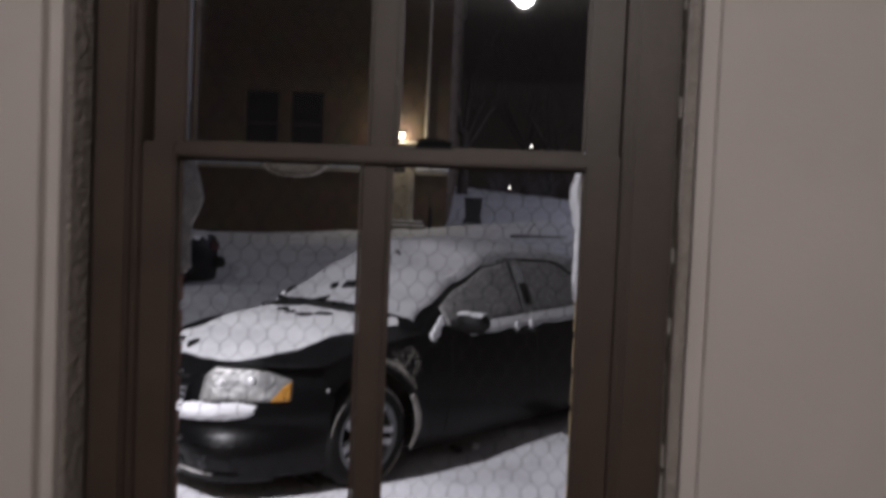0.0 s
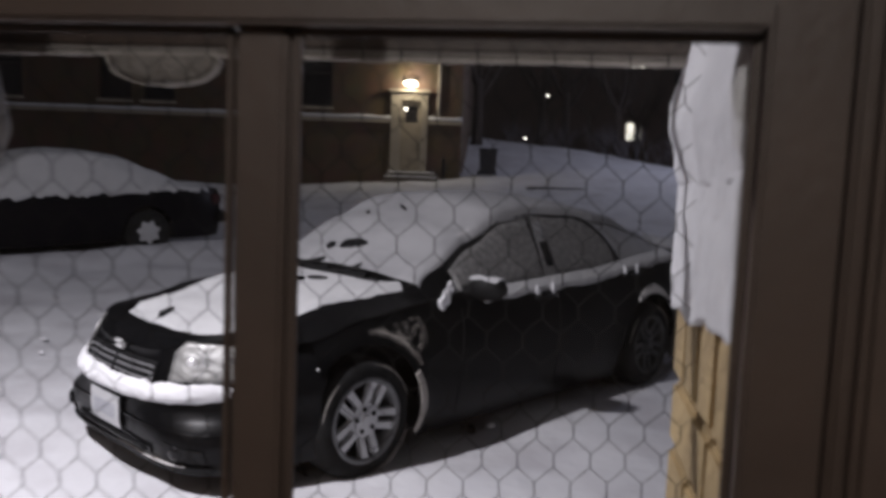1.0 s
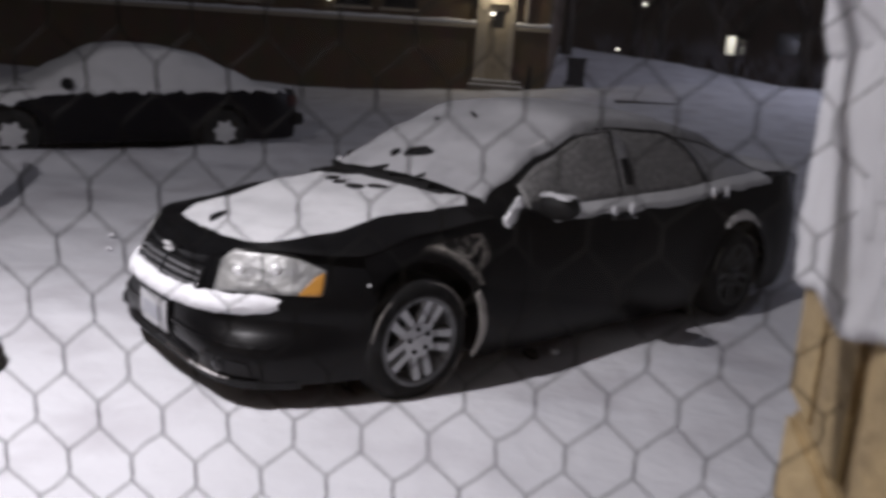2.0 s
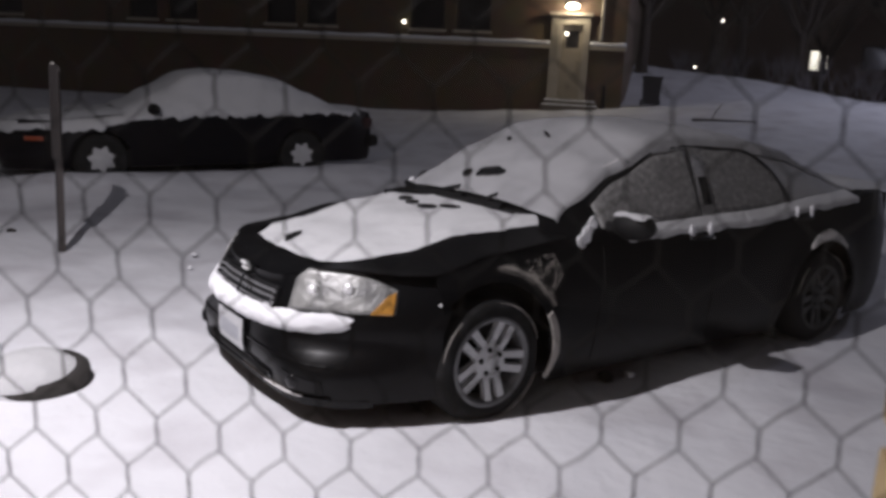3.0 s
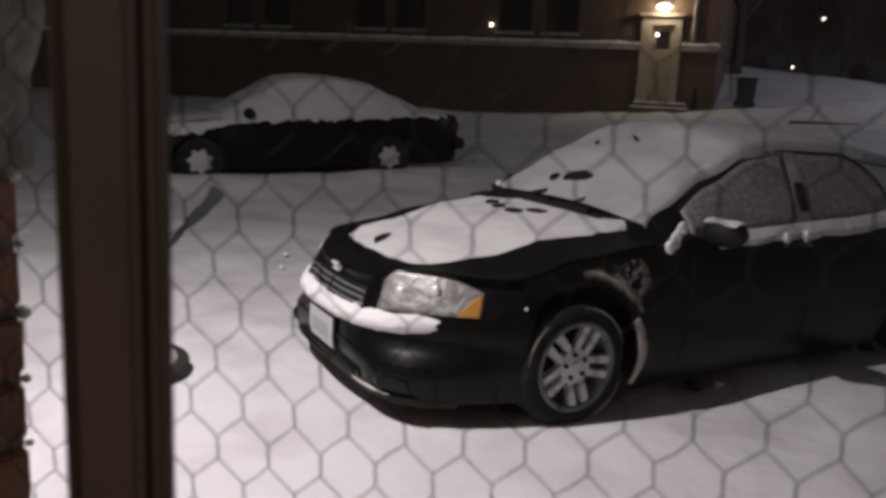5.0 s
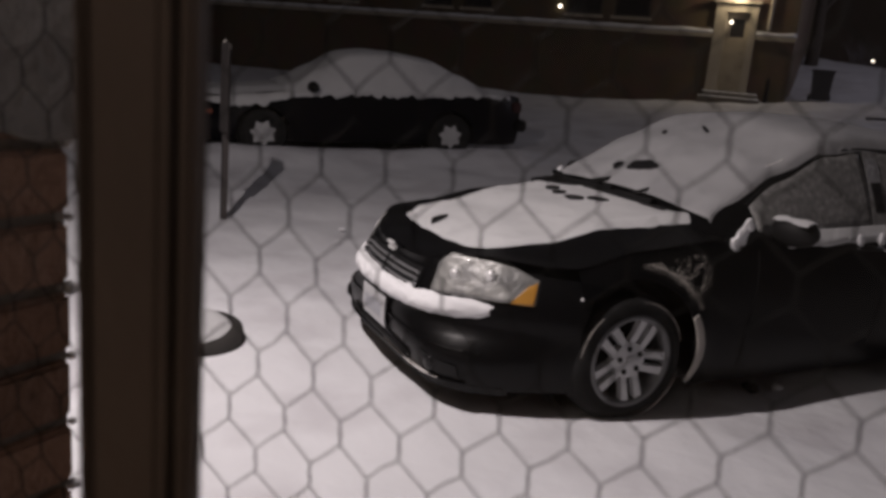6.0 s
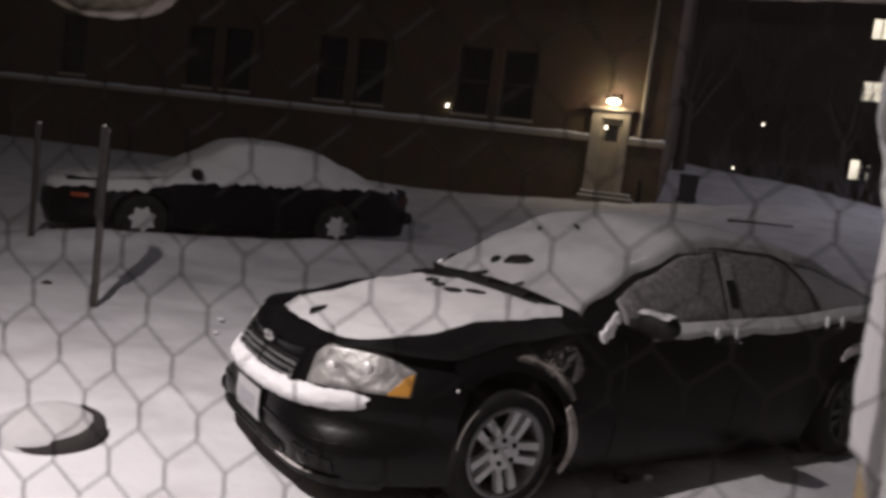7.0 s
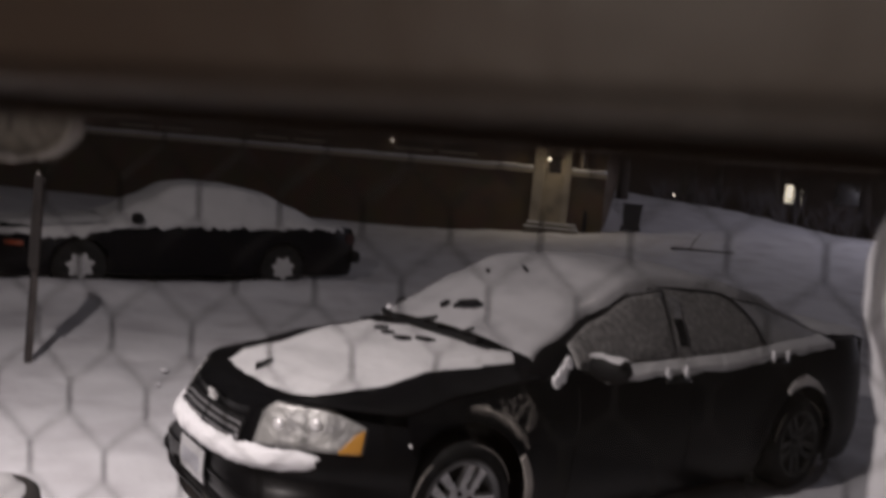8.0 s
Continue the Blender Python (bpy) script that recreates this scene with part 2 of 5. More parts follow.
def grid(f, nu, nv, bm=None):
    """A sheet of nu x nv quads; f(u, v) with u and v from 0 to 1 gives the place."""
    bm = bm or bmesh.new()
    vs = [[bm.verts.new(f(i / nu, j / nv)) for j in range(nv + 1)] for i in range(nu + 1)]
    for i in range(nu):
        for j in range(nv):
            bm.faces.new((vs[i][j], vs[i + 1][j], vs[i + 1][j + 1], vs[i][j + 1]))
    return bm


def slab(f, thick, nu, nv):
    """A sheet with thickness: thick is a vector or a function (u, v) -> vector, closed round its rim."""
    bm = bmesh.new()
    g = thick if callable(thick) else (lambda u, v: thick)
    a = [[bm.verts.new(f(i / nu, j / nv)) for j in range(nv + 1)] for i in range(nu + 1)]
    b = [[bm.verts.new(Vector(f(i / nu, j / nv)) + Vector(g(i / nu, j / nv))) for j in range(nv + 1)] for i in range(nu + 1)]
    for i in range(nu):
        for j in range(nv):
            bm.faces.new((a[i][j], a[i + 1][j], a[i + 1][j + 1], a[i][j + 1]))
            bm.faces.new((b[i][j], b[i][j + 1], b[i + 1][j + 1], b[i + 1][j]))
    for i in range(nu):
        bm.faces.new((a[i][0], b[i][0], b[i + 1][0], a[i + 1][0]))
        bm.faces.new((a[i][nv], a[i + 1][nv], b[i + 1][nv], b[i][nv]))
    for j in range(nv):
        bm.faces.new((a[0][j], a[0][j + 1], b[0][j + 1], b[0][j]))
        bm.faces.new((a[nu][j], b[nu][j], b[nu][j + 1], a[nu][j + 1]))
    return bm


def lathe(profile, sides=40, bm=None):
    """Turns (radius, y) pairs round the y axis."""
    bm = bm or bmesh.new()
    rings = []
    for r, y in profile:
        rings.append([bm.verts.new((r * math.cos(k * math.tau / sides), y, r * math.sin(k * math.tau / sides))) for k in range(sides)])
    for r0, r1 in zip(rings, rings[1:]):
        for k in range(sides):
            bm.faces.new((r0[k], r0[(k + 1) % sides], r1[(k + 1) % sides], r1[k]))
    return bm


def wob(x, y, z, s=1.0):
    return noise.fractal(Vector((x * s, y * s, z * s)), 0.9, 2.0, 4)


def lerp_table(table, x):
    if x <= table[0][0]:
        return table[0][1]
    for (a, va), (b, vb) in zip(table, table[1:]):
        if x <= b:
            k = (x - a) / (b - a)
            k = k * k * (3 - 2 * k) * 0.5 + k * 0.5
            return va + (vb - va) * k
    return table[-1][1]


def thing(name, label, category, group="", m=None):
    e = new(name)
    e.empty_display_size = 0.1
    if m is not None:
        e.matrix_world = m
    return tagged(e, label, category, group)


# ---- ground ----
def ground_z(x, y):
    d = max(0.0, min(y, 25.5) - 5.0)
    z = 0.635 + 0.050 * d + 0.0012 * d * d + 0.09 * max(0.0, 1 - d / 4.0)
    z += 0.006 * max(0.0, min(y, 25.0) - 12.0) * (max(-9.0, min(x, 1.0)) + 3.0)
    if y > 25.5:
        k = min(1.0, (y - 25.5) / 11.0)
        crest = 1.52 + 0.23 * -max(-5.0, min(x, 5.0))
        z += crest * (k * k * (3 - 2 * k)) * 0.72
    return z


def ground_mesh():
    """Snow sheet, finely divided before the window and coarse to the horizon."""
    def axis(a, b, step, far):
        mid = list(np.arange(a, b + 0.01, step))
        out, s, p, q = [], step, a, b
        lo, hi = [], []
        while p > -far or q < far:
            s *= 1.35
            p, q = p - s, q + s
            if p > -far - s:
                lo.append(p)
            if q < far + s:
                hi.append(q)
        return lo[::-1] + mid + hi
    xs, ys = axis(-9, 5, 0.16, 220), axis(0.0, 27, 0.16, 260)
    bm = bmesh.new()
    vs = []
    for x in xs:
        row = []
        for y in ys:
            z = ground_z(x, y) + 0.040 * wob(x, y, 0, 0.55) + 0.030 * wob(x, y, 3, 2.0)
            lane = math.exp(-((x * 0.79 - y * 0.61 + 9.2) / 1.1) ** 2)
            z -= 0.03 * lane * (1 if y < 22 else 0)
            # drift along the buried car
            al, ac = (x + 6.55) * 0.625 + (y - 9.27) * 0.781, (x + 6.55) * 0.781 - (y - 9.27) * 0.625
            z += 0.15 * math.exp(-((ac - 0.25) / 0.55) ** 2) * (1 if abs(al) < 2.3 else math.exp(-((abs(al) - 2.3) / 0.5) ** 2))
            if y < 0.3:
                z = 0.6
            row.append(bm.verts.new((x, y, z)))
        vs.append(row)
    for a, b in zip(vs, vs[1:]):
        for j in range(len(ys) - 1):
            bm.faces.new((a[j], b[j], b[j + 1], a[j + 1]))
    return bm


tagged(mesh_object("ground", ground_mesh(), M_SNOW_GROUND, smooth=True), "snow-covered parking lot rising towards a lawn", "ground", kind="structure")

# ---- the room and its window wall ----
OUT = 0.28          # outer face of the wall
IN = -0.12          # inner face
LX, RX = -0.475, 0.430    # plaster opening
BL, BR = -0.465, 0.304    # brick opening
ZS, ZT = 1.58, 3.16       # sill and head

wall = tagged(new("wall_north"), "grey-beige plastered wall with a brick outer face", "wall", kind="structure")
for n, x0, x1, z0, z1 in (("inner_left", -4.5, LX, 0.9, 3.36), ("inner_right", RX, 3.5, 0.9, 3.36), ("inner_low", LX, RX, 0.9, ZS), ("inner_high", LX, RX, ZT, 3.36)):
    b = box(x0, x1, IN, 0.06, z0, z1)
    if n in ("inner_left", "inner_right"):
        edge = LX if n == "inner_left" else RX
        sel = [e for e in b.edges if all(abs(v.co.x - edge) < 1e-4 and abs(v.co.y - IN) < 1e-4 for v in e.verts)]
        bmesh.ops.bevel(b, geom=sel, offset=0.02, segments=4, affect="EDGES")
    part("plaster_face", b, M_PLASTER, wall)
for x0, x1, z0, z1 in ((-7.0, BL, 0.3, 7.0), (BR, 7.0, 0.3, 7.0), (BL, BR, 0.3, ZS - 0.04), (BL, BR, ZT + 0.02, 7.0)):
    part("outer_masonry", box(x0, x1, 0.064, OUT, z0, z1), M_MORTAR, wall)
# the rough plaster edge strips inside the opening
part("edge_strip", box(RX - 0.016, RX - 0.002, IN + 0.03, -0.034, ZS, ZT, 0.003), M_PLASTER_EDGE, wall, "rough unpainted plaster edge")
part("edge_strip", box(LX + 0.002, LX + 0.010, IN + 0.03, -0.034, ZS, ZT, 0.003), M_PLASTER_EDGE, wall, "rough unpainted plaster edge")
random.seed(5)
for k in range(12):
    z = random.choice([2.42 + 0.03 * k, 1.7 + 0.05 * k])
    h = random.uniform(0.012, 0.07)
    part("paint_chip", box(RX - 0.0185, RX - 0.0155, -0.05, -0.043, z, z + h, 0.0005), M_CHIP, wall, "white chip in the paint")

for n, b, mat in (("wall_south", box(-3.5, 3.5, -5.2, -5.0, 0.9, 3.36), M_PLASTER), ("wall_west", box(-3.7, -3.5, -5.2, IN - 0.004, 0.9, 3.36), M_PLASTER),
                  ("wall_east", box(3.5, 3.7, -5.2, IN - 0.004, 0.9, 3.36), M_PLASTER), ("floor", box(-3.5, 3.5, -5.0, IN - 0.004, 0.75, 0.9), M_FLOOR),
                  ("ceiling", box(-3.5, 3.5, -5.0, IN - 0.004, 3.36, 3.5), M_CEIL)):
    tagged(mesh_object(n, b, mat), {"floor": "dark wooden floor of the room", "ceiling": "plain pale ceiling"}.get(n, "plain grey-beige plastered wall"), n.split("_")[0], kind="structure")

# ceiling lamp that shines in the upper panes
cl = thing("ceiling_lamp", "small round ceiling lamp with a frosted shade", "lamp", m=pose(0.1, -2.2, 3.36))
part("base", lathe([(0.0, 0.0), (0.10, 0.0), (0.10, -0.02), (0.0, -0.02)], 24), M_STEEL, cl).matrix_basis = pose(0, 0, 0, 90)
b = bmesh.new()
bmesh.ops.create_uvsphere(b, u_segments=20, v_segments=10, radius=0.045, matrix=Matrix.Translation((0, 0, -0.02)))
part("shade", b, glowing("room_lamp_glass", (1, 0.93, 0.85), 5.0), cl, "glowing frosted shade", smooth=True)

# ---- the sash window ----
win = tagged(new("window_1"), "brown-painted double-hung sash window with four panes", "window", kind="structure")
SL, SR = -0.385, 0.337     # sash sides
GL, GR = -0.331, 0.289     # glass sides
ML, MR = -0.041, 0.0       # middle bar
ZR0, ZR1 = 2.377, 2.399    # meeting rail


def bar(x0, x1, y0, y1, z0, z1, name, bevel=0.003):
    return part(name, box(x0, x1, y0, y1, z0, z1, bevel), M_BROWN, win)


bar(LX + 0.012, SL - 0.002, -0.032, 0.062, ZS, ZT, "jamb")
bar(LX + 0.030, SL - 0.012, -0.046, -0.033, ZS, ZT, "casing", 0.005)
bar(SR + 0.002, RX - 0.018, -0.032, 0.062, ZS, ZT, "jamb")
bar(SR + 0.012, RX - 0.022, -0.046, -0.033, ZS, ZT, "casing", 0.005)
bar(SL, SR, -0.032, 0.062, ZT - 0.05, ZT, "head")
bar(LX + 0.002, RX - 0.002, -0.16, OUT + 0.03, ZS - 0.038, ZS, "window_sill", 0.006)
# outer stop strips beside the brick
bar(BL + 0.002, SL + 0.012, 0.066, 0.094, ZS, ZT, "outer_stop")


def sash(y0, y1, z0, z1, low, top_rail, bottom_rail):
    """Stiles, rails, a middle bar with stepped glazing beads, and two panes."""
    yc = y1 - 0.009
    for x0, x1 in ((SL, GL), (GR, SR)):
        bar(x0, x1, y0, y1, z0, z1, "stile")
    bar(GL, GR, y0, y1, z1 - top_rail, z1, "top_rail")
    bar(GL, GR, y0, y1, z0, z0 + bottom_rail, "bottom_rail")
    bar(ML, MR, yc - 0.001, y1 - 0.001, z0 + bottom_rail, z1 - top_rail, "glazing_bar", 0.002)
    bar(ML + 0.004, MR - 0.004, yc - 0.006, yc - 0.001, z0 + bottom_rail, z1 - top_rail, "glazing_bead", 0.004)
    for x0, x1 in ((GL, ML), (MR, GR)):
        p = part("pane", box(x0 + 0.0005, x1 - 0.0005, yc + 0.001, yc + 0.004, z0 + bottom_rail, z1 - top_rail), M_GLASS, win, "clear window glass")
        p.visible_shadow = False
        zb, zt = z0 + bottom_rail, z1 - top_rail
        for a, c in ((x0, x0 + 0.005), (x1 - 0.005, x1)):
            bar(a, c, yc - 0.005, yc + 0.0005, zb, zt, "glazing_bead", 0.0015)
        bar(x0, x1, yc - 0.005, yc + 0.0005, zt - 0.005, zt, "glazing_bead", 0.0015)


sash(-0.030, 0.000, ZS + 0.002, ZR1, True, ZR1 - ZR0, 0.07)
sash(0.004, 0.042, ZR0 + 0.006, ZT - 0.052, False, 0.05, 0.022)

# sash lock on the meeting rail
lock = thing("sash_lock", "dark metal sash lock on the meeting rail", "lock", m=pose(0.064, -0.016, ZR1))
part("lock_base", box(-0.026, 0.026, -0.012, 0.012, 0, 0.005, 0.0015), M_PLASTIC, lock)
part("lock_lever", tube([(-0.024, 0, 0.010), (-0.008, 0.001, 0.012), (0.012, 0.002, 0.0115), (0.027, 0.005, 0.009)], [0.005, 0.0065, 0.006, 0.004], 8), M_PLASTIC, lock)


# outer storm bar behind the netting, with a crust of snow and a hanging clump on its lower edge
bar(BL + 0.001, BR - 0.001, OUT + 0.004, OUT + 0.028, 2.406, 2.423, "storm_bar")


def crust():
    n = 90
    def low(x):
        k = abs((x + 0.245) / 0.060)
        return 0.007 + 0.002 * wob(x, 1, 0, 40) + (0.030 * (1 - k ** 2.6) ** 0.5 if k < 1 else 0)
    return slab(lambda u, v: ((lambda x: (x, OUT + 0.006 - 0.004 * math.sin(math.pi * v), 2.407 - low(x) * v))(BL + 0.02 + (BR - BL - 0.03) * u)), (0, 0.012, 0), n, 6)


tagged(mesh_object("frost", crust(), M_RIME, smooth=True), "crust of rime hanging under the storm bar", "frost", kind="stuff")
tagged(mesh_object("frost", slab(lambda u, v: ((lambda a: (-0.245 + 0.060 * math.cos(a) * (1 + (0.05 + 0.05 * wob(a, 1, 1, 2)) * v), OUT + 0.001, 2.399 - (0.032 + 0.003 * wob(a, 2, 2, 2)) * abs(math.sin(a)) ** 0.7 * (1 + (0.05 + 0.04 * wob(a, 3, 3, 3)) * v)))(math.pi * u)), (0, 0.012, 0), 40, 2), M_CRUST_DIM), "bright rim of snow round the hanging clump", "frost", kind="stuff")
tagged(mesh_object("frost", slab(lambda u, v: (BL + 0.02 + (BR - BL - 0.03) * u, OUT + 0.0015, 2.4005 - (0.004 + 0.0015 * wob(u * 20, v, 3)) * v), (0, 0.010, 0), 60, 2), M_CRUST_DIM), "bright line of snow along the storm bar", "frost", kind="stuff")
tagged(mesh_object("snow_line", slab(lambda u, v: (GL + (GR - GL) * u, 0.0435 + 0.006 * v, ZR1 + 0.0022 + 0.003 * max(0, wob(u * 9, v, 1))), (0, 0, 0.003), 60, 2), M_SNOW), "thin line of snow on the upper sash rail", "snow", kind="stuff")


# ---- bricks of the reveals ----
def brick_mesh(sx, sy, sz):
    me = bpy.data.meshes.new("brick")
    b = box(-sx / 2, sx / 2, -sy / 2, sy / 2, -sz / 2, sz / 2, 0.004)
    b.to_mesh(me)
    b.free()
    return me


def lay(me, mat, x, y, z):
    if not me.materials:
        me.materials.append(mat)
    ob = new("brick", me)
    ob.parent, ob.location = wall, (x, y, z)
    return ob


head, stretch, soldier, redhead, redstretch = brick_mesh(0.016, 0.095, 0.058), brick_mesh(0.016, 0.182, 0.058), brick_mesh(0.016, 0.063, 0.190), brick_mesh(0.016, 0.092, 0.055), brick_mesh(0.016, 0.182, 0.055)
for y in (0.044, 0.117, 0.190, 0.254):
    lay(soldier, M_YELLOW, BR - 0.002, y, 2.196)
for k in range(8):
    z = 2.065 - 0.066 * k
    if k % 2 == 0:
        lay(stretch, M_YELLOW, BR - 0.002, 0.188, z)
        lay(head, M_YELLOW, BR - 0.002, 0.044, z)
    else:
        lay(head, M_YELLOW, BR - 0.002, 0.232, z)
        lay(head, M_YELLOW, BR - 0.002, 0.032, z)
        lay(head, M_YELLOW, BR - 0.002, 0.132, z)
for k in range(14):
    z = 1.62 + 0.0655 * k
    if k % 2 == 0:
        lay(redstretch, M_RED_BRICK, BL + 0.003, 0.188, z)
    else:
        lay(redhead, M_RED_BRICK, BL + 0.003, 0.232, z)
        lay(redhead, M_RED_BRICK, BL + 0.003, 0.132, z)


# snow plastered on the brick, with a bulging mass above
def pier_snow(face, side, z0, z1, bulge, y0, seed):
    def f(u, v):
        z, y = z0 + (z1 - z0) * u, y0 + (OUT + 0.012 - y0) * v
        d = 0.006 + 0.004 * wob(y, z, seed, 18) + bulge * max(0.0, math.sin(min(1.0, u * 1.7) * math.pi / 2)) * (1 if u > 0.02 else 0.4) * (0.55 + 0.45 * v)
        d *= min(1.0, (1 - u) * 5 + 0.15) if bulge == 0 else min(1.0, (1 - u) * 1.5 + 0.02)
        return (face + side * d, y, z + 0.008 * wob(y, 2, seed, 14) * (1 - u) + (0.02 * (1 - v) if bulge == 0 else 0))
    return slab(f, (-side * 0.02, 0, 0), 28, 14)


# left reveal: thin rime tone, dark also for the shade on that unlit side
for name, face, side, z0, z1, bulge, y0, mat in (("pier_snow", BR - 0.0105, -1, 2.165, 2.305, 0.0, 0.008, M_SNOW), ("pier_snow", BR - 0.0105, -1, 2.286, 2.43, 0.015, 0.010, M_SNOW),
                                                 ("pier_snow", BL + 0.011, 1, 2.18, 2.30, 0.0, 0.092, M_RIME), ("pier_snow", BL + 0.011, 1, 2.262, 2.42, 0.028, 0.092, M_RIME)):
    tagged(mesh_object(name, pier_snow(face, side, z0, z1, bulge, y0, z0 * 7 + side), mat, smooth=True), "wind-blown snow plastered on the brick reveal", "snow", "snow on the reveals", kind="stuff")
# small crumbs of snow on the joints at the outer corner
random.seed(8)
b = bmesh.new()
for k in range(9):
    bmesh.ops.create_icosphere(b, subdivisions=1, radius=random.uniform(0.004, 0.008), matrix=Matrix.Translation((BL + 0.010, OUT - 0.002, 1.653 + 0.0655 * k)))
tagged(mesh_object("snow_crumbs", b, M_SNOW), "crumbs of snow on the brick joints", "snow", kind="stuff")


# ---- hexagonal wire netting outside ----
def netting():
    bm = bmesh.new()
    px, pz, lean, r = 0.03062, 0.02607, 0.0057, 0.00040
    ca, sa = math.cos(lean), math.sin(lean)

    def at(u, v):
        w = 0.0009 * wob(u, v, 0, 18)
        du, dv = u * ca - v * sa, u * sa + v * ca
        return (-0.0945 + du + w, 0.1082 + 0.1737 * du -0.0191 * dv + 0.0015 * wob(u, v, 5, 5), 2.0955 + dv + w)
    for j in range(-16, 32):
        for i in range(-10, 22):
            u, v = (i + 0.5 * (j % 2)) * px, j * pz
            p = at(u, v)
            if not (SL + 0.006 < p[0] < BR - 0.004 and ZS < p[2] < ZT - 0.05):
                continue
            h = 0.0062
            tube([at(u, v - h), at(u + 0.0003, v - h / 3), at(u - 0.0003, v + h / 3), at(u, v + h)], [r * 1.1, r * 1.5, r * 1.5, r * 1.1], 5, bm, False)
            for s in (-1, 1):
                k = 0.0012 * wob(u + s, v, 9, 30)
                tube([at(u, v + h), at(u + s * px / 4 + k, v + pz / 2 - k), at(u + s * px / 2, v + pz - h)], r, 5, bm, False)
    return bm


tagged(mesh_object("wire_netting", netting(), M_WIRE), "hexagonal wire netting stretched over the window outside", "wire netting", kind="stuff")


# ---- brick building across the lot ----
FA = radians(5)
FC = Vector((-2.98, 24.51, 0.09))
fac = thing("brick_building", "brown brick building with a snowy ledge and dark windows", "building", m=Matrix.Translation(FC) @ Matrix.Rotation(FA, 4, "Z"))
HOLES = [(-6.6, -5.5, 4.02, 6.1), (-5.15, -4.05, 4.02, 6.1), (-11.5, -10.45, 4.02, 6.1), (-10.1, -9.05, 4.02, 6.1), (-16.6, -15.5, 4.02, 6.1), (-15.1, -14.0, 4.02, 6.1), (-22.0, -20.9, 4.02, 6.1)]
DOOR = (-1.86, -1.24, 2.16, 4.30)


def pierced(x0, x1, z0, z1, holes, y0, y1):
    """Wall of blocks round its openings."""
    bm = bmesh.new()
    cuts = sorted({x0, x1, *[h[0] for h in holes], *[h[1] for h in holes]})
    for a, c in zip(cuts, cuts[1:]):
        inside = [h for h in holes if h[0] <= a and h[1] >= c]
        zs = [z0]
        for h in sorted(inside, key=lambda q: q[2]):
            zs += [h[2], h[3]]
        zs.append(z1)
        for k in range(0, len(zs), 2):
            box(a, c, y0, y1, zs[k], zs[k + 1], 0, bm)
    bmesh.ops.remove_doubles(bm, verts=bm.verts, dist=0.0005)
    return bm


part("wall", pierced(-34, 0, 0.5, 12, HOLES + [DOOR], 0, 0.35), M_OUTER, fac)
part("side_wall", box(-0.35, 0, 0.354, 14, 0.5, 12), M_OUTER, fac)
part("back_wall", box(-34, -0.36, 13.6, 14, 0.5, 12), M_OUTER, fac)
part("roof", box(-34.1, 0.1, -0.1, 14.1, 12.004, 12.25), M_MORTAR, fac)
part("dark_inside", box(-33.9, -0.4, 0.8, 0.9, 0.6, 11.9), M_MORTAR, fac)
for x0, x1 in ((-34, -2.20), (-1.02, 0.03)):
    part("ledge", box(x0, x1, -0.10, -0.003, 3.58, 3.70, 0.01), M_STONE, fac)
    n = max(8, int((x1 - x0) * 5))
    part("ledge_snow", slab(lambda u, v, x0=x0, x1=x1: (x0 + (x1 - x0) * u, -0.105 + 0.10 * v, 3.704), lambda u, v, x0=x0, x1=x1: (0, 0.0, 0.03 + 0.11 * (0.6 + 0.4 * wob(u * (x1 - x0), v, 2, 1.4)) * (1 - 0.4 * abs(v - 0.6))), n, 3), M_SNOW, fac, "cushion of snow on the ledge", smooth=True)
for h in HOLES:
    w = part("window", pierced(h[0], h[1], h[2], h[3], [(h[0] + 0.07, h[1] - 0.07, h[2] + 0.07, (h[2] + h[3]) / 2 - 0.03), (h[0] + 0.07, h[1] - 0.07, (h[2] + h[3]) / 2 + 0.03, h[3] - 0.07)], 0.10, 0.17), M_FRAME, fac, "dark sash window")
    part("pane", box(h[0] + 0.071, h[1] - 0.071, 0.13, 0.14, h[2] + 0.071, (h[2] + h[3]) / 2 - 0.031), M_SHADE_GLASS, w)
    part("pane", box(h[0] + 0.071, h[1] - 0.071, 0.13, 0.14, (h[2] + h[3]) / 2 + 0.031, h[3] - 0.071), M_SHADE_GLASS, w)
    part("sill", box(h[0] - 0.06, h[1] + 0.06, -0.06, 0.098, h[2] - 0.09, h[2] - 0.002, 0.01), M_STONE, w)
# the entrance
part("door_surround", pierced(-2.18, -1.05, 2.12, 4.52, [DOOR], -0.12, -0.003), M_STONE, fac, "pale stone door surround")
part("door_hood", box(-2.26, -0.98, -0.20, -0.003, 4.524, 4.62, 0.015), M_STONE, fac)
door = part("door", pierced(DOOR[0] + 0.003, DOOR[1] - 0.003, DOOR[2] + 0.01, DOOR[3] - 0.003, [(-1.74, -1.36, 3.62, 4.12)], 0.02, 0.07), M_DOOR, fac, "worn painted door with a small pane")
part("pane", box(-1.739, -1.361, 0.04, 0.05, 3.621, 4.119), M_SHADE_GLASS, door)
part("panel", box(-1.72, -1.38, 0.010, 0.0195, 2.40, 3.40, 0.004), M_DOOR, door)
part("handle", tube([(-1.32, 0.018, 3.2), (-1.32, -0.03, 3.2), (-1.39, -0.03, 3.2)], 0.012, 8), M_STEEL, door)
part("step", box(-2.22, -0.72, -0.45, -0.004, 1.6, 2.06, 0.02), M_MORTAR, fac, "stone doorstep")
part("step", box(-2.26, -0.60, -0.85, -0.454, 1.6, 1.93, 0.02), M_MORTAR, fac, "stone doorstep")
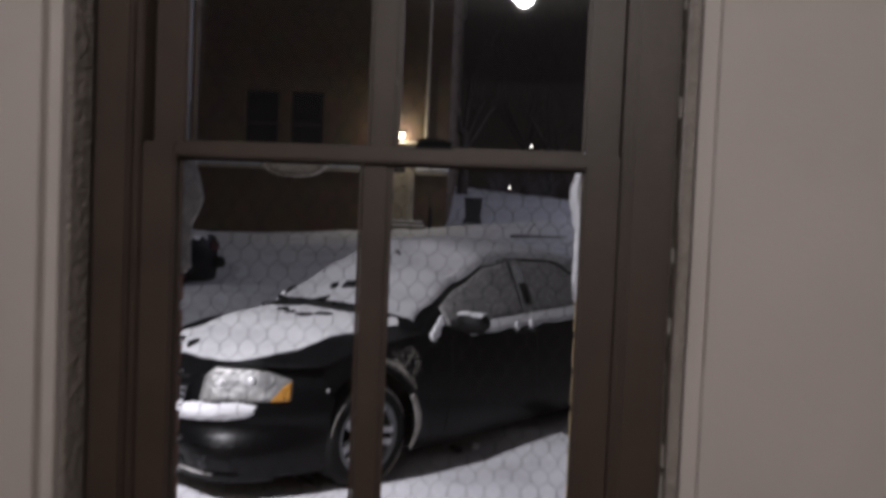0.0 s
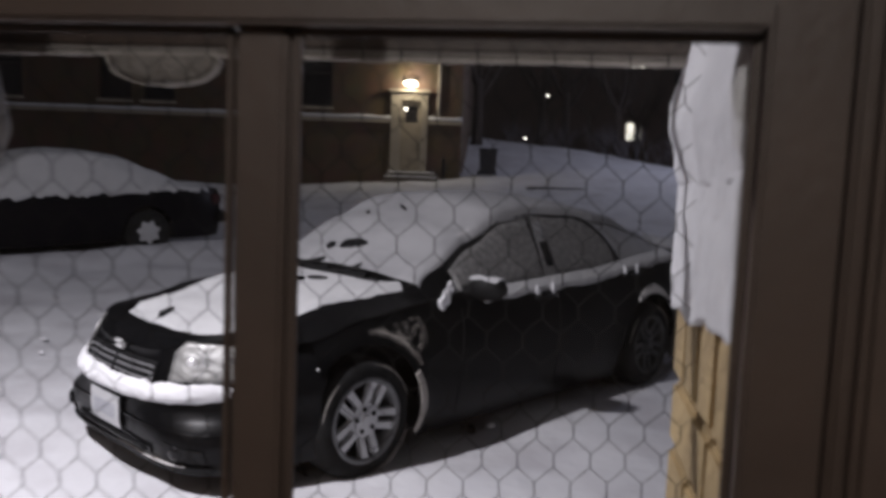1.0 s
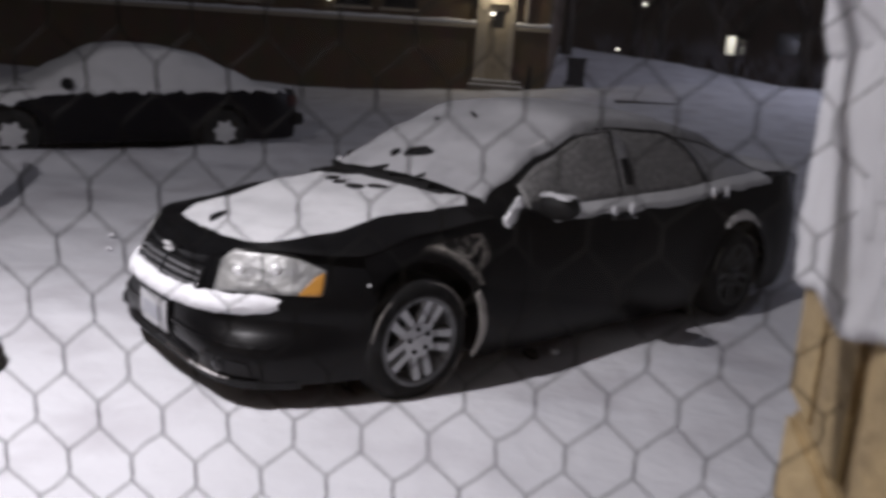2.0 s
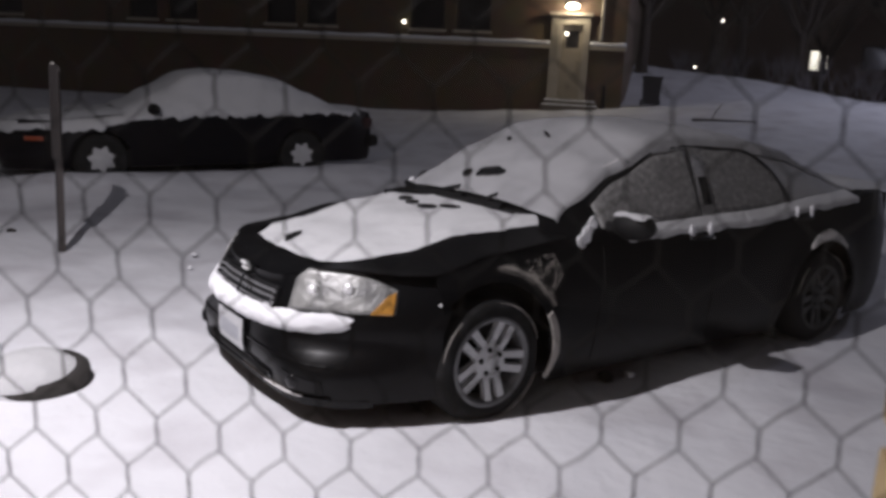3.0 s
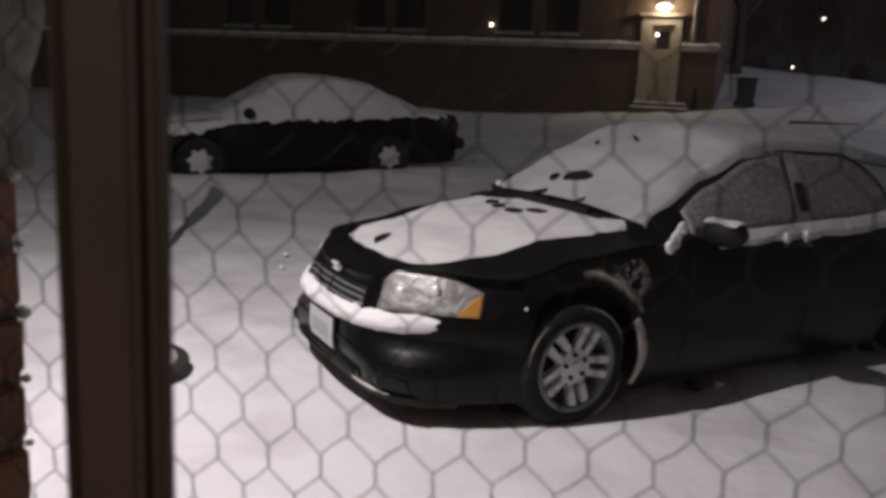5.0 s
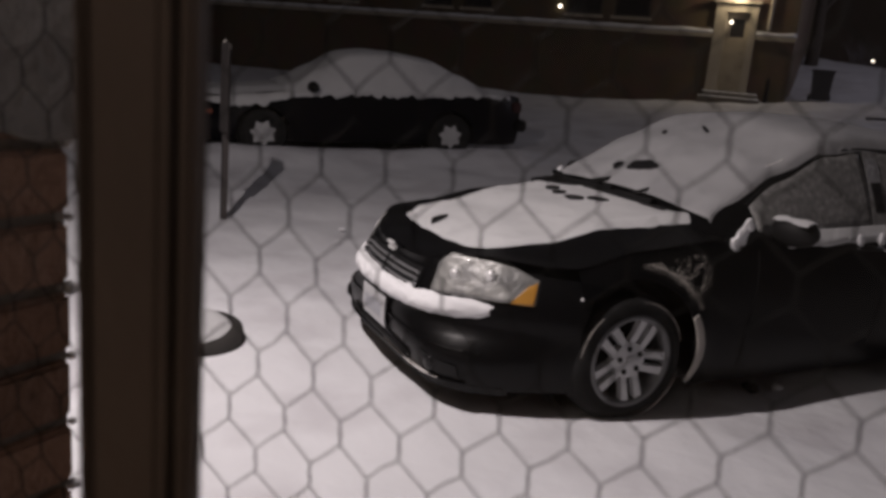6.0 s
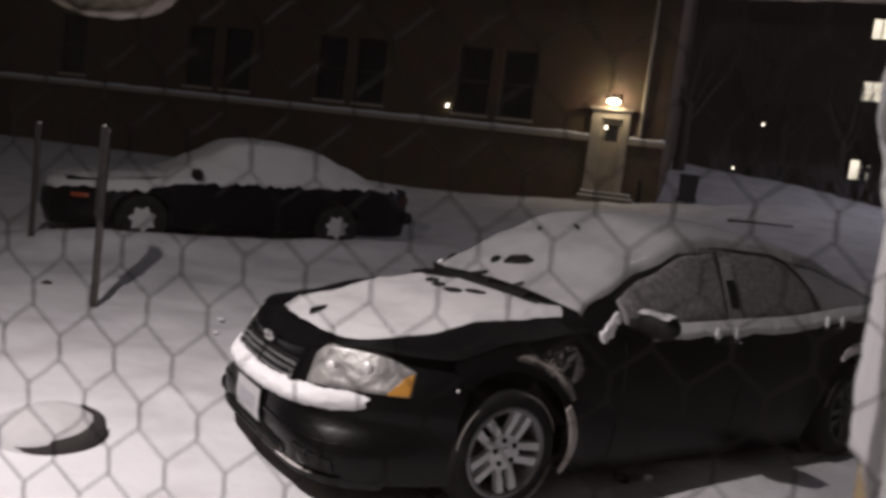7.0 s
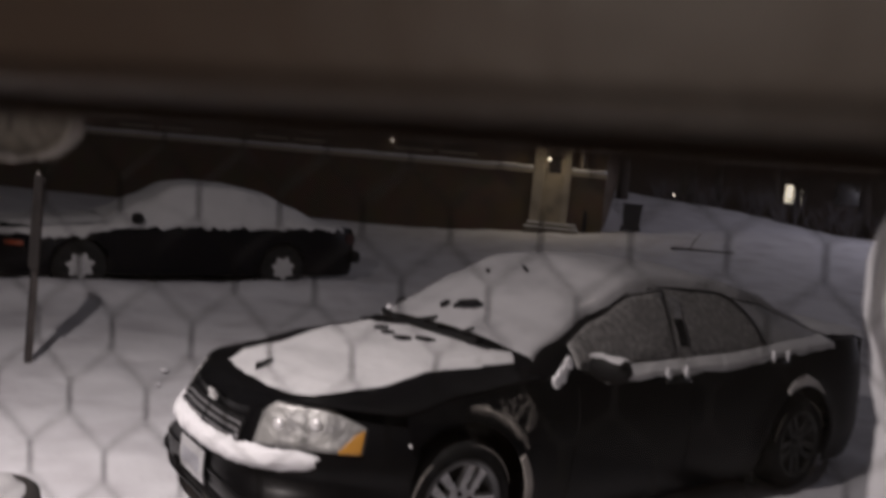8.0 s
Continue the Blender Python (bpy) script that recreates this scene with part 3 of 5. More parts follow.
part("step_snow", slab(lambda u, v: (-2.24 + 1.60 * u, -0.83 + 0.36 * v, 1.934), lambda u, v: (0, 0, 0.04 + 0.02 * wob(u * 3, v * 2, 4, 2)), 16, 4), M_SNOW, fac, "snow on the doorstep", smooth=True)
part("step_snow", slab(lambda u, v: (-2.2 + 1.46 * u, -0.43 + 0.40 * v, 2.064), lambda u, v: (0, 0, 0.035 + 0.03 * wob(u * 3, v * 2, 0, 2)), 16, 6), M_SNOW, fac, "snow on the doorstep", smooth=True)
part("downpipe", tube([(-0.72, -0.07, 3.86), (-0.72, -0.07, 7.0), (-0.72, -0.07, 11.8)], 0.05, 10), M_STONE, fac, "pale downpipe")
lampb = part("porch_lamp", box(-1.78, -1.42, -0.14, -0.003, 4.86, 4.95, 0.01), M_STEEL, fac, "porch lamp over the door")
b = bmesh.new()
bmesh.ops.create_uvsphere(b, u_segments=16, v_segments=10, radius=1, matrix=Matrix.Translation((-1.60, -0.13, 4.80)) @ Matrix.Diagonal((0.20, 0.10, 0.075, 1)))
glass_bowl = part("bowl", b, M_LAMP, lampb, "glowing glass bowl", smooth=True)
glass_bowl.visible_shadow = False
gl = thing("wall_lamp", "small bright lamp on the brick facade", "lamp", m=fac.matrix_world @ pose(-6.78, -0.08, 4.20))
b = bmesh.new()
bmesh.ops.create_uvsphere(b, u_segments=10, v_segments=6, radius=0.055)
part("bulb", b, M_SPOT, gl, "glowing bulb", smooth=True)
part("bracket", tube([(0, 0.02, 0.05), (0, 0.078, 0.06)], 0.012, 6), M_STEEL, gl)
dl = thing("door_lamp", "tiny bright lamp beside the door pane", "lamp", m=fac.matrix_world @ pose(-1.72, -0.10, 4.02))
b = bmesh.new()
bmesh.ops.create_uvsphere(b, u_segments=10, v_segments=6, radius=0.045)
part("bulb", b, M_SPOT, dl, "glowing bulb", smooth=True)
part("bracket", tube([(0, 0.03, 0.0), (0, 0.105, 0.02)], 0.01, 6), M_STEEL, dl)
st = thing("boot_post", "short dark post beside the doorstep", "post", m=fac.matrix_world @ pose(-0.48, -0.5, 1.86))
part("shaft", tube([(0, 0, 0), (0.01, 0, 0.35), (0, 0, 0.62)], [0.07, 0.06, 0.05], 10), M_PLASTIC, st)
part("cap", tube([(0, 0, 0.621), (0, 0, 0.70)], [0.07, 0.03], 10), M_PLASTIC, st)


# ---- far apartment building with a lit stairwell ----
far = thing("apartment_building", "tall dark apartment building with a lit stairwell", "building", m=pose(5.25, 61, 0.1, 0, 0, -4))
part("wall", box(-15, 16, 0, 10, 0, 22), M_FAR, far)
part("roof", box(-15.2, 16.2, -0.2, 10.2, 22.004, 22.5), M_FAR, far)
for k in range(4):
    z = 4.9 + 5.25 * k if k < 2 else 10.15 + 4.1 * (k - 1)
    w = part("window", box(-0.65, 0.65, -0.06, -0.003, z - 0.1, z + 1.35, 0.01), M_FRAME, far)
    part("pane", box(-0.55, -0.04, -0.075, -0.061, z, z + 1.25), M_LIT, w, "lit pane")
    part("pane", box(0.04, 0.55, -0.075, -0.061, z, z + 1.25), M_LIT, w, "lit pane")
for i in range(4):
    for j in range(4):
        w = part("window", box(2.6 + 3.2 * i, 4.2 + 3.2 * i, -0.05, -0.003, 5 + 4 * j, 6.6 + 4 * j, 0.01), M_FRAME, far)
        part("pane", box(2.7 + 3.2 * i, 4.1 + 3.2 * i, -0.065, -0.051, 5.1 + 4 * j, 6.5 + 4 * j), M_SHADE_GLASS, w)


# ---- cars ----
def car(name, label, p, m):
    """A sedan: x forward, y to its left, z up, its origin on the ground between the axles. p holds its proportions."""
    e = thing(name, label, "car", m=m)
    W, XF, XR, AX, R = p["half"], p["nose"], p["tail"], p["axles"], p["arch"]
    XS = XF - 0.62                      # where the rounded nose meets the sides
    paint, snow = p["paint"], p["snow"]

    def belt(x):
        return lerp_table(p["belt"], x)

    def bottom(x):
        z = p["sill"]
        for xa in AX:
            d = abs(x - xa)
            if d < R:
                z = max(z, p["wheel"] + math.sqrt(R * R - d * d))
        return z

    def side(x, z):
        """Half width of the body side at a height, with a waist crease and a flare over the wheels."""
        zb = belt(x)
        k = max(0.0, min(1.0, (z - p["sill"]) / (zb - p["sill"])))
        y = W - 0.055 * (1 - min(1, k / 0.35)) ** 2 - 0.075 * max(0.0, (k - 0.55) / 0.45) ** 2.2
        for xa in AX:
            d = math.hypot(x - xa, z - p["wheel"])
            y += 0.022 * math.exp(-((d - R) / 0.07) ** 2)
        if x < XR + 0.7:
            y -= 0.22 * ((XR + 0.7 - x) / 0.7) ** 2.6
        return y

    def nose_x(y, z):
        k = min(1.0, abs(y) / W)
        x = XF - 0.62 * k ** (3.1 if z > 0.5 else 3.1 + 3.2 * min(1.0, (0.5 - z) / 0.15)) - (0.42 * max(0.0, z - 0.56) if z > 0.56 else 0.30 * max(0.0, 0.38 - z))
        if p["fascia"] and 0.56 < z < 0.74 and abs(y) < 0.34:
            x -= 0.02
        return x

    def deck_z(x, y):
        k = abs(y) / W
        return belt(x) + p["crown"] * (1 - k * k) + (0.018 * math.exp(-((k - 0.62) / 0.10) ** 2) if x > 0.5 else 0)

    # body shell
    bm = bmesh.new()
    n = 86
    for s in (1, -1):
        grid(lambda u, v: ((lambda x: (x, s * side(x, bottom(x) + (belt(x) - bottom(x)) * v), bottom(x) + (belt(x) - bottom(x)) * v))(XR + (XS - XR) * u)), n, 14, bm)
    lipz = belt(XF - 0.12)

    def lip(k):
        """Height of the hood's front edge, higher over the headlights."""
        k = abs(k)
        return belt(XS) * k ** 3 + lipz * (1 - k ** 3) + p["brow"] * math.exp(-((k - 0.68) / 0.24) ** 2)
    grid(lambda u, v: ((lambda y, z: (nose_x(y, z), y * side(XS, z) / W, z))(W * (2 * u - 1), p["chin"] + (lip(2 * u - 1) - p["chin"]) * v)), 40, 18, bm)
    # hood, with the front lip following the nose
    cowl = p["cowl"]

    def hood(u, v):
        y = W * 0.925 * (2 * v - 1)
        top = lip(2 * v - 1)
        xf = nose_x(y, top) - 0.004
        x = xf + (cowl - xf) * u
        return (x, y, max(deck_z(x, y), top) if u > 0 else top)
    grid(hood, 24, 26, bm)
    # rear deck and tail
    grid(lambda u, v: ((lambda x: (x, (side(x, belt(x))) * (2 * v - 1), deck_z(x, W * (2 * v - 1)) - 0.015))(XR + (p["rear_glass"] + 0.3 - XR) * u)), 12, 18, bm)
    grid(lambda u, v: ((lambda y, z: (XR - 0.07 * math.sin(math.pi * v) * (1 - (y / W) ** 2), y, z))(side(XR, 0.6) * (2 * u - 1) * (0.99 + 0.01 * v), 0.26 + (deck_z(XR, W * (2 * u - 1)) - 0.02 - 0.26) * v)), 18, 10, bm)
    part("body", bm, paint, e, p["paint_label"], True)
    part("underbody", box(XF - 0.70, XF - 0.22, -W + 0.42, W - 0.42, 0.21, 0.40, 0.03, box(XR + 0.15, XF - 0.70, -W + 0.14, W - 0.14, 0.19, 0.42, 0.03)), M_PLASTIC, e)
    for xa in AX:
        for s in (1, -1):
            b = lathe([(R - 0.01, s * (W - 0.12)), (R - 0.01, s * (W - 0.34)), (0.0, s * (W - 0.34))], 30)
            part("wheel_well", b, M_PLASTIC, e).location = (xa, 0, p["wheel"])

    # greenhouse
    roof = p["roof"]
    gx1, gx0 = roof[-1][0], roof[0][0]

    def roof_z(x):
        return lerp_table(roof, x)

    def cabin(x, k):
        """Half section of the cabin: k 0 at the belt, 0.7 at the roof rail, 1 at the middle."""
        zb, zr = belt(x) - 0.01, max(roof_z(x), belt(x) + 0.001)
        yb = side(x, belt(x)) - 0.012
        inset = p["tumble"] * (zr - zb) / 0.45
        taper = 0.10 * max(0.0, (x - 0.15)) / 0.7 + 0.12 * max(0.0, (-0.9 - x)) / 0.8
        yr = yb - inset - taper * min(1, (zr - zb) / 0.15 + 0.2)
        if k < 0.7:
            q = k / 0.7
            return yb + (yr - yb) * q ** 1.25, zb + (zr - zb) * q * 0.94
        q = (k - 0.7) / 0.3
        a = q * math.pi / 2
        return yr * (1 - q) if q > 0 else yr, zb + (zr - zb) * (0.94 + 0.06 * math.sin(a)) + 0.035 * math.sin(a)

    ks = [0, .12, .24, .36, .48, .60, .70, .76, .82, .90, 1.0]
    ring = [(1, k) for k in ks] + [(-1, k) for k in ks[-2::-1]]

    def cab(u, v):
        x = gx0 + (gx1 - gx0) * u
        s, k = ring[min(len(ring) - 1, round(v * (len(ring) - 1)))]
        y, z = cabin(x, k)
        return (x, s * y, z)
    part("cabin", grid(cab, 60, len(ring) - 1), paint, e, smooth=True)

    def cab_side(x, z):
        """Outside of the cabin at a height."""
        zb, zr = belt(x) - 0.01, max(roof_z(x), belt(x) + 0.001)
        q = min(1.0, max(0.0, (z - zb) / max(0.02, (zr - zb) * 0.94)))
        return cabin(x, 0.7 * q)[0]

    # side windows: strips between a lower and an upper line that falls to the belt behind
    def window_top(x):
        lo = belt(x) + 0.03
        hi = belt(x) - 0.01 + (roof_z(x) - belt(x) + 0.01) * 0.94 - 0.062
        back = p["windows"][-1][0]
        if p["fascia"] and x < back + 0.34:
            hi = lo + (hi - lo) * math.sqrt(max(0.0, 1 - ((back + 0.34 - x) / 0.34) ** 2.4))
        return max(hi, lo + 0.004)

    for s in (1, -1):
        for x0, x1 in p["windows"]:
            def glass(u, v, x0=x0, x1=x1, s=s):
                x = x0 + (x1 - x0) * u
                lo = belt(x) + 0.03
                hi = window_top(x)
                z = lo + (hi - lo) * v
                return (x, s * (cab_side(x, z) + 0.004), z)
            part("side_window", slab(glass, (0, s * 0.004, 0), 20, 8), p["glass"], e, p["glass_label"], True)
        part("window_trim", tube([(x, s * (cab_side(x, z) + 0.006), z) for x in np.linspace(p["windows"][-1][0] - 0.02, p["windows"][0][1] + 0.02, 40) for z in [max(belt(x) + 0.02, window_top(x) + 0.012)]], 0.011, 6), M_PLASTIC, e, "black window trim")

    # snow on the cabin: windscreen, roof, rear window
    edge = p["roof_snow"]

    def roof_snow(u, v):
        x = p["snow_x"][0] + (p["snow_x"][1] - p["snow_x"][0]) * u
        s = 1 if v < 0.5 else -1
        q = abs(2 * v - 1)
        kmin = max(0.0, edge + 0.016 * wob(x, s, 4, 9))
        if x > 0.1:
            kmin += 0.025 * min(1, (x - 0.1) / 0.3)
        k = 1 - (1 - kmin) * q
        y, z = cabin(x, k)
        t = 0.012 + 0.022 * (1 - abs(q) ** 4) + 0.012 * wob(x, y * s, 1, 3.2)
        nz = 0.75 if k > 0.7 else 0.35
        return (x + (0.5 * t if x > 0.1 else 0), s * (y + t * (1 - nz)), z + t * nz)
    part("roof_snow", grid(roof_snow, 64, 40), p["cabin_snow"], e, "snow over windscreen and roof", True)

    # snow on the hood
    def hood_snow(u, v):
        w = p["hood_snow"]
        s = 2 * v - 1
        yl = w[2] * (0.80 + 0.20 * u) + 0.018 * wob(u * 4, s, 2, 3)
        y = yl * s
        top = lipz
        xf = nose_x(y, top) - w[0] - 0.02 * wob(y, 5, 1, 6) - 0.10 * abs(s) ** 4
        x = xf + (cowl + w[1] - xf) * u
        t = 0.004 + 0.026 * min(1, (1 - abs(s)) * 7) * min(1, u * 9) * min(1, (1 - u) * 12 + 0.2) + 0.008 * wob(x, y, 3, 3)
        return (x, y, max(deck_z(x, y), lipz) + t)
    part("hood_snow", grid(hood_snow, 44, 40), snow, e, "sheet of snow on the hood", True)

    # snow on the boot lid
    part("boot_snow", grid(lambda u, v: ((lambda x, y: (x, y, deck_z(x, y) - 0.012 + 0.03 * min(1, (1 - abs(2 * v - 1)) * 8 + 0.1) + 0.008 * wob(x, y, 3, 4)))(XR + 0.03 + (p["rear_glass"] + 0.32 - XR) * u, (side(XR + 0.3, belt(XR + 0.3)) - 0.05) * (2 * v - 1))), 14, 24), snow, e, "snow on the boot lid", True)

    # snow along the window ledge or over the windows
    for s in (1, -1):
        def ledge(u, v, s=s):
            x0, x1 = p["ledge_x"]
            x = x0 + (x1 - x0) * u
            front = max(0.0, min(1.0, (x - 0.85) / 0.5))
            lo = belt(x) + p["ledge_z"][0] + p["ragged"] * (1 - 0.4 * front) * (wob(x, s, 7, p["rag"]) + 0.8 * wob(x, s, 2, p["rag"] * 0.35)) - p["front_drop"] * front
            hi = belt(x) + p["ledge_z"][1] if p["ledge_z"][1] < 0.2 else belt(x) + (roof_z(x) - belt(x)) * 0.98
            hi = max(hi, lo + 0.03, belt(x) + 0.012 if front > 0 else 0)
            z = lo + (hi - lo) * v
            y = cab_side(x, z) if z > belt(x) else side(x, z)
            return (x, s * (y + 0.008 + 0.014 * math.sin(math.pi * v) + 0.004 * wob(x, z, 2, 12)), z)
        part("ledge_snow", slab(ledge, (0, s * 0.006, 0.0), 150, 6), snow, e, "snow clinging below the side windows", True)
        # mirror with its cap of snow
        xm, zm = p["mirror"]
        ym = side(xm, zm) - 0.02
        b = bmesh.new()
        bmesh.ops.create_uvsphere(b, u_segments=16, v_segments=10, radius=1, matrix=Matrix.Translation((xm, s * (ym + 0.14), zm)) @ Matrix.Rotation(s * 0.25, 4, "Z") @ Matrix.Diagonal((0.065, 0.125, 0.075, 1)))
        mir = part("mirror", b, M_PLASTIC, e, "black door mirror", True)
        part("mirror_foot", tube([(xm + 0.02, s * (ym - 0.02), zm - 0.03), (xm + 0.01, s * (ym + 0.08), zm - 0.02)], [0.035, 0.03], 8), M_PLASTIC, mir)
        if p["mirror_snow"] and s > 0:
            part("mirror_snow", grid(lambda u, v, s=s: (xm + 0.062 * (2 * u - 1), s * (ym + 0.14 + 0.105 * (2 * v - 1)), zm + 0.046 + 0.026 * math.sqrt(max(0.0, 1 - 0.9 * (2 * u - 1) ** 2 - 0.6 * (2 * v - 1) ** 2 if 0.9 * (2 * u - 1) ** 2 + 0.6 * (2 * v - 1) ** 2 < 1 else 0))), 8, 10), snow, mir, "snow on the mirror", True)

    # wheels
    for xa in AX:
        for s in (1, -1):
            wheel(dict(p, at=xa, alloy=M_ALLOY if xa > 0 else M_ALLOY_DARK), e, Matrix.Translation((xa, s * (W - 0.085), p["wheel"])) @ Matrix.Rotation(0 if s > 0 else math.pi, 4, "Z") @ Matrix.Rotation(0.3 + xa, 4, "Y"))
    return e, belt, side, nose_x, deck_z, cabin, lipz, hood, cab_side, roof_z


def wheel(p, parent, m):
    """Tyre, rim and spokes or a star-shaped cover; the axle lies along y, the outer face towards +y."""
    r, w = p["tyre"], 0.105
    rim = p["rim"]
    w_e = new("wheel")
    w_e.parent, w_e.matrix_basis, w_e.empty_display_size = parent, m, 0.1
    part("tyre", lathe([(rim, -w), (rim + 0.03, -w - 0.005), (r - 0.03, -w + 0.005), (r - 0.008, -w + 0.03), (r, -0.05), (r, 0.05), (r - 0.008, w - 0.03), (r - 0.03, w - 0.005), (rim + 0.03, w + 0.005), (rim, w)], 48), M_TYRE, w_e, "snow-dusted black tyre", True)
    if p["spokes"]:
        for a0, a1, wide in ((95, 165, 0.016), (195, 262, 0.022), (8, 50, 0.012)):
            part("tyre_snow", slab(lambda u, v: ((lambda a, q: (q * math.cos(a), w + 0.002 - 0.35 * max(0.0, q - r + 0.03), q * math.sin(a)))(radians(a0 + (a1 - a0) * u) + 0.3 + p["at"], r - 0.026 - (wide * math.sin(math.pi * u) * (0.6 + 0.5 * wob(u * 6, a0, 1, 1))) * (v - 0.5))), (0, 0.004, 0), 26, 2), M_RIME, w_e, "thin snow caught on the tyre wall", True)
        part("rim", lathe([(rim + 0.004, w + 0.002), (rim - 0.006, w + 0.008), (rim - 0.022, w - 0.002), (rim - 0.03, w - 0.05), (rim - 0.03, -w + 0.02)], 48), M_RIM if p["alloy"] is M_ALLOY else p["alloy"], w_e, "silver alloy rim", True)
        part("brake", lathe([(0.0, 0.02), (0.15, 0.02), (0.15, 0.0), (rim - 0.031, 0.0)], 32), M_PLASTIC, w_e)
        for k in range(5):
            a = k * math.tau / 5
            ca, sa = math.cos(a), math.sin(a)
            for d in (-0.031, 0.031):
                bm = bmesh.new()
                lo = []
                for rad, half, yy in ((0.060, 0.019, w - 0.020), (0.12, 0.020, w - 0.010), (rim - 0.010, 0.025, w - 0.002)):
                    off = d * (0.9 + 0.35 * rad / rim)
                    lo.append([bm.verts.new((ca * rad - sa * (off + q * half), yy + (0 if t else -0.03), sa * rad + ca * (off + q * half))) for t, q in ((1, -0.8), (1, 0.8), (0, 1), (0, -1))])
                for r0, r1 in zip(lo, lo[1:]):
                    for i in range(4):
                        bm.faces.new((r0[i], r0[(i + 1) % 4], r1[(i + 1) % 4], r1[i]))
                bm.faces.new(lo[0])
                bm.faces.new(lo[-1][::-1])
                part("spoke", bm, p["alloy"], w_e)
        part("hub", lathe([(0.0, w - 0.002), (0.022, w - 0.002), (0.027, w - 0.010), (0.085, w - 0.014), (0.092, w - 0.05)], 30), p["alloy"], w_e, smooth=False)
        for k in range(5):
            a = k * math.tau / 5 + 0.63
            part("wheel_nut", tube([(0.058 * math.cos(a), w - 0.03, 0.058 * math.sin(a)), (0.058 * math.cos(a), w - 0.004, 0.058 * math.sin(a))], 0.013, 6), M_PLASTIC, w_e)
    else:
        part("rim", lathe([(rim + 0.004, w + 0.002), (rim - 0.01, w - 0.01), (rim - 0.012, w - 0.03), (0.0, w - 0.03)], 36), M_PLASTIC, w_e)
        bm = bmesh.new()
        pts = []
        for k in range(14):
            a = k * math.tau / 14
            rad = rim * (0.99 if k % 2 == 0 else 0.66)
            pts.append((rad * math.cos(a), rad * math.sin(a)))
        f0 = [bm.verts.new((x, w - 0.012, z)) for x, z in pts]
        f1 = [bm.verts.new((x, w - 0.029, z)) for x, z in pts]
        c = bm.verts.new((0, w + 0.008, 0))
        for k in range(14):
            bm.faces.new((f0[k], f0[(k + 1) % 14], c))
            bm.faces.new((f1[k], f1[(k + 1) % 14], f0[(k + 1) % 14], f0[k]))
        part("wheel_cover", bm, M_COVER, w_e, "pale star-shaped wheel cover")


CAR = dict(cabin_snow=M_SNOW_SHADED, chin=0.235, half=0.91, nose=2.34, tail=-2.47, axles=(1.44, -1.33), arch=0.378, wheel=0.387, brow=0.058, front_drop=0.0, sill=0.20, crown=0.055, cowl=0.93, rear_glass=-1.72, tumble=0.20, rim=0.217, spokes=True, tyre=0.310,
           fascia=True, paint=M_BLACK, paint_label="glossy black paint", glass=M_FROST, glass_label="frosted side window",
           belt=[(-2.47, 1.03), (-2.0, 1.05), (-1.4, 1.02), (-0.6, 0.955), (0.4, 0.925), (0.95, 0.92), (1.4, 0.875), (1.74, 0.80), (2.05, 0.765), (2.36, 0.72)],
           roof=[(-1.80, 1.06), (-1.45, 1.20), (-1.05, 1.345), (-0.60, 1.42), (-0.15, 1.44), (0.10, 1.42), (0.45, 1.265), (0.75, 1.095), (0.98, 0.94)],
           windows=[(-0.15, 0.66), (-0.98, -0.24)], roof_snow=0.60, snow_x=(-1.82, 0.90), hood_snow=(0.14, -0.16, 0.66), ledge_x=(-1.75, 0.50), ledge_z=(-0.045, 0.035), ragged=0.012, rag=7,
           mirror=(0.58, 0.985), mirror_snow=True, snow=M_SNOW_DIMMED)
FH, RH = Vector((-0.784, 3.435, 0.982)), Vector((0.840, 5.695, 1.015))


def car_pose(front, rear, lateral, hub, lean=0.0):
    fwd = (front - rear).normalized()
    left = Vector((0, 0, 1)).cross(fwd).normalized()
    left = (left + Vector((0, 0, lean))).normalized()
    up = fwd.cross(left).normalized()
    o = (front + rear) / 2 - left * lateral - up * hub
    return Matrix(((fwd.x, left.x, up.x, o.x), (fwd.y, left.y, up.y, o.y), (fwd.z, left.z, up.z, o.z), (0, 0, 0, 1)))


c1, belt, side, nose_x, deck_z, cabin, lipz, hood, cab_side, roof_z = car("parked_sedan", "black four-door sedan under fresh snow", CAR, car_pose(FH, RH, 0.82, 0.345))


def front_patch(y0, y1, z0, z1, off, nu=14, nv=8, thick=0.012):
    """A plate that follows the nose between two widths and two heights (each height may depend on y)."""
    fz0 = z0 if callable(z0) else (lambda y: z0)
    fz1 = z1 if callable(z1) else (lambda y: z1)

    def f(u, v):
        y = y0 + (y1 - y0) * u
        z = fz0(y) + (fz1(y) - fz0(y)) * v
        return (nose_x(y, z) + off, y * side(1.74, z) / 0.91, z)
    return slab(f, (thick, 0, 0), nu, nv)


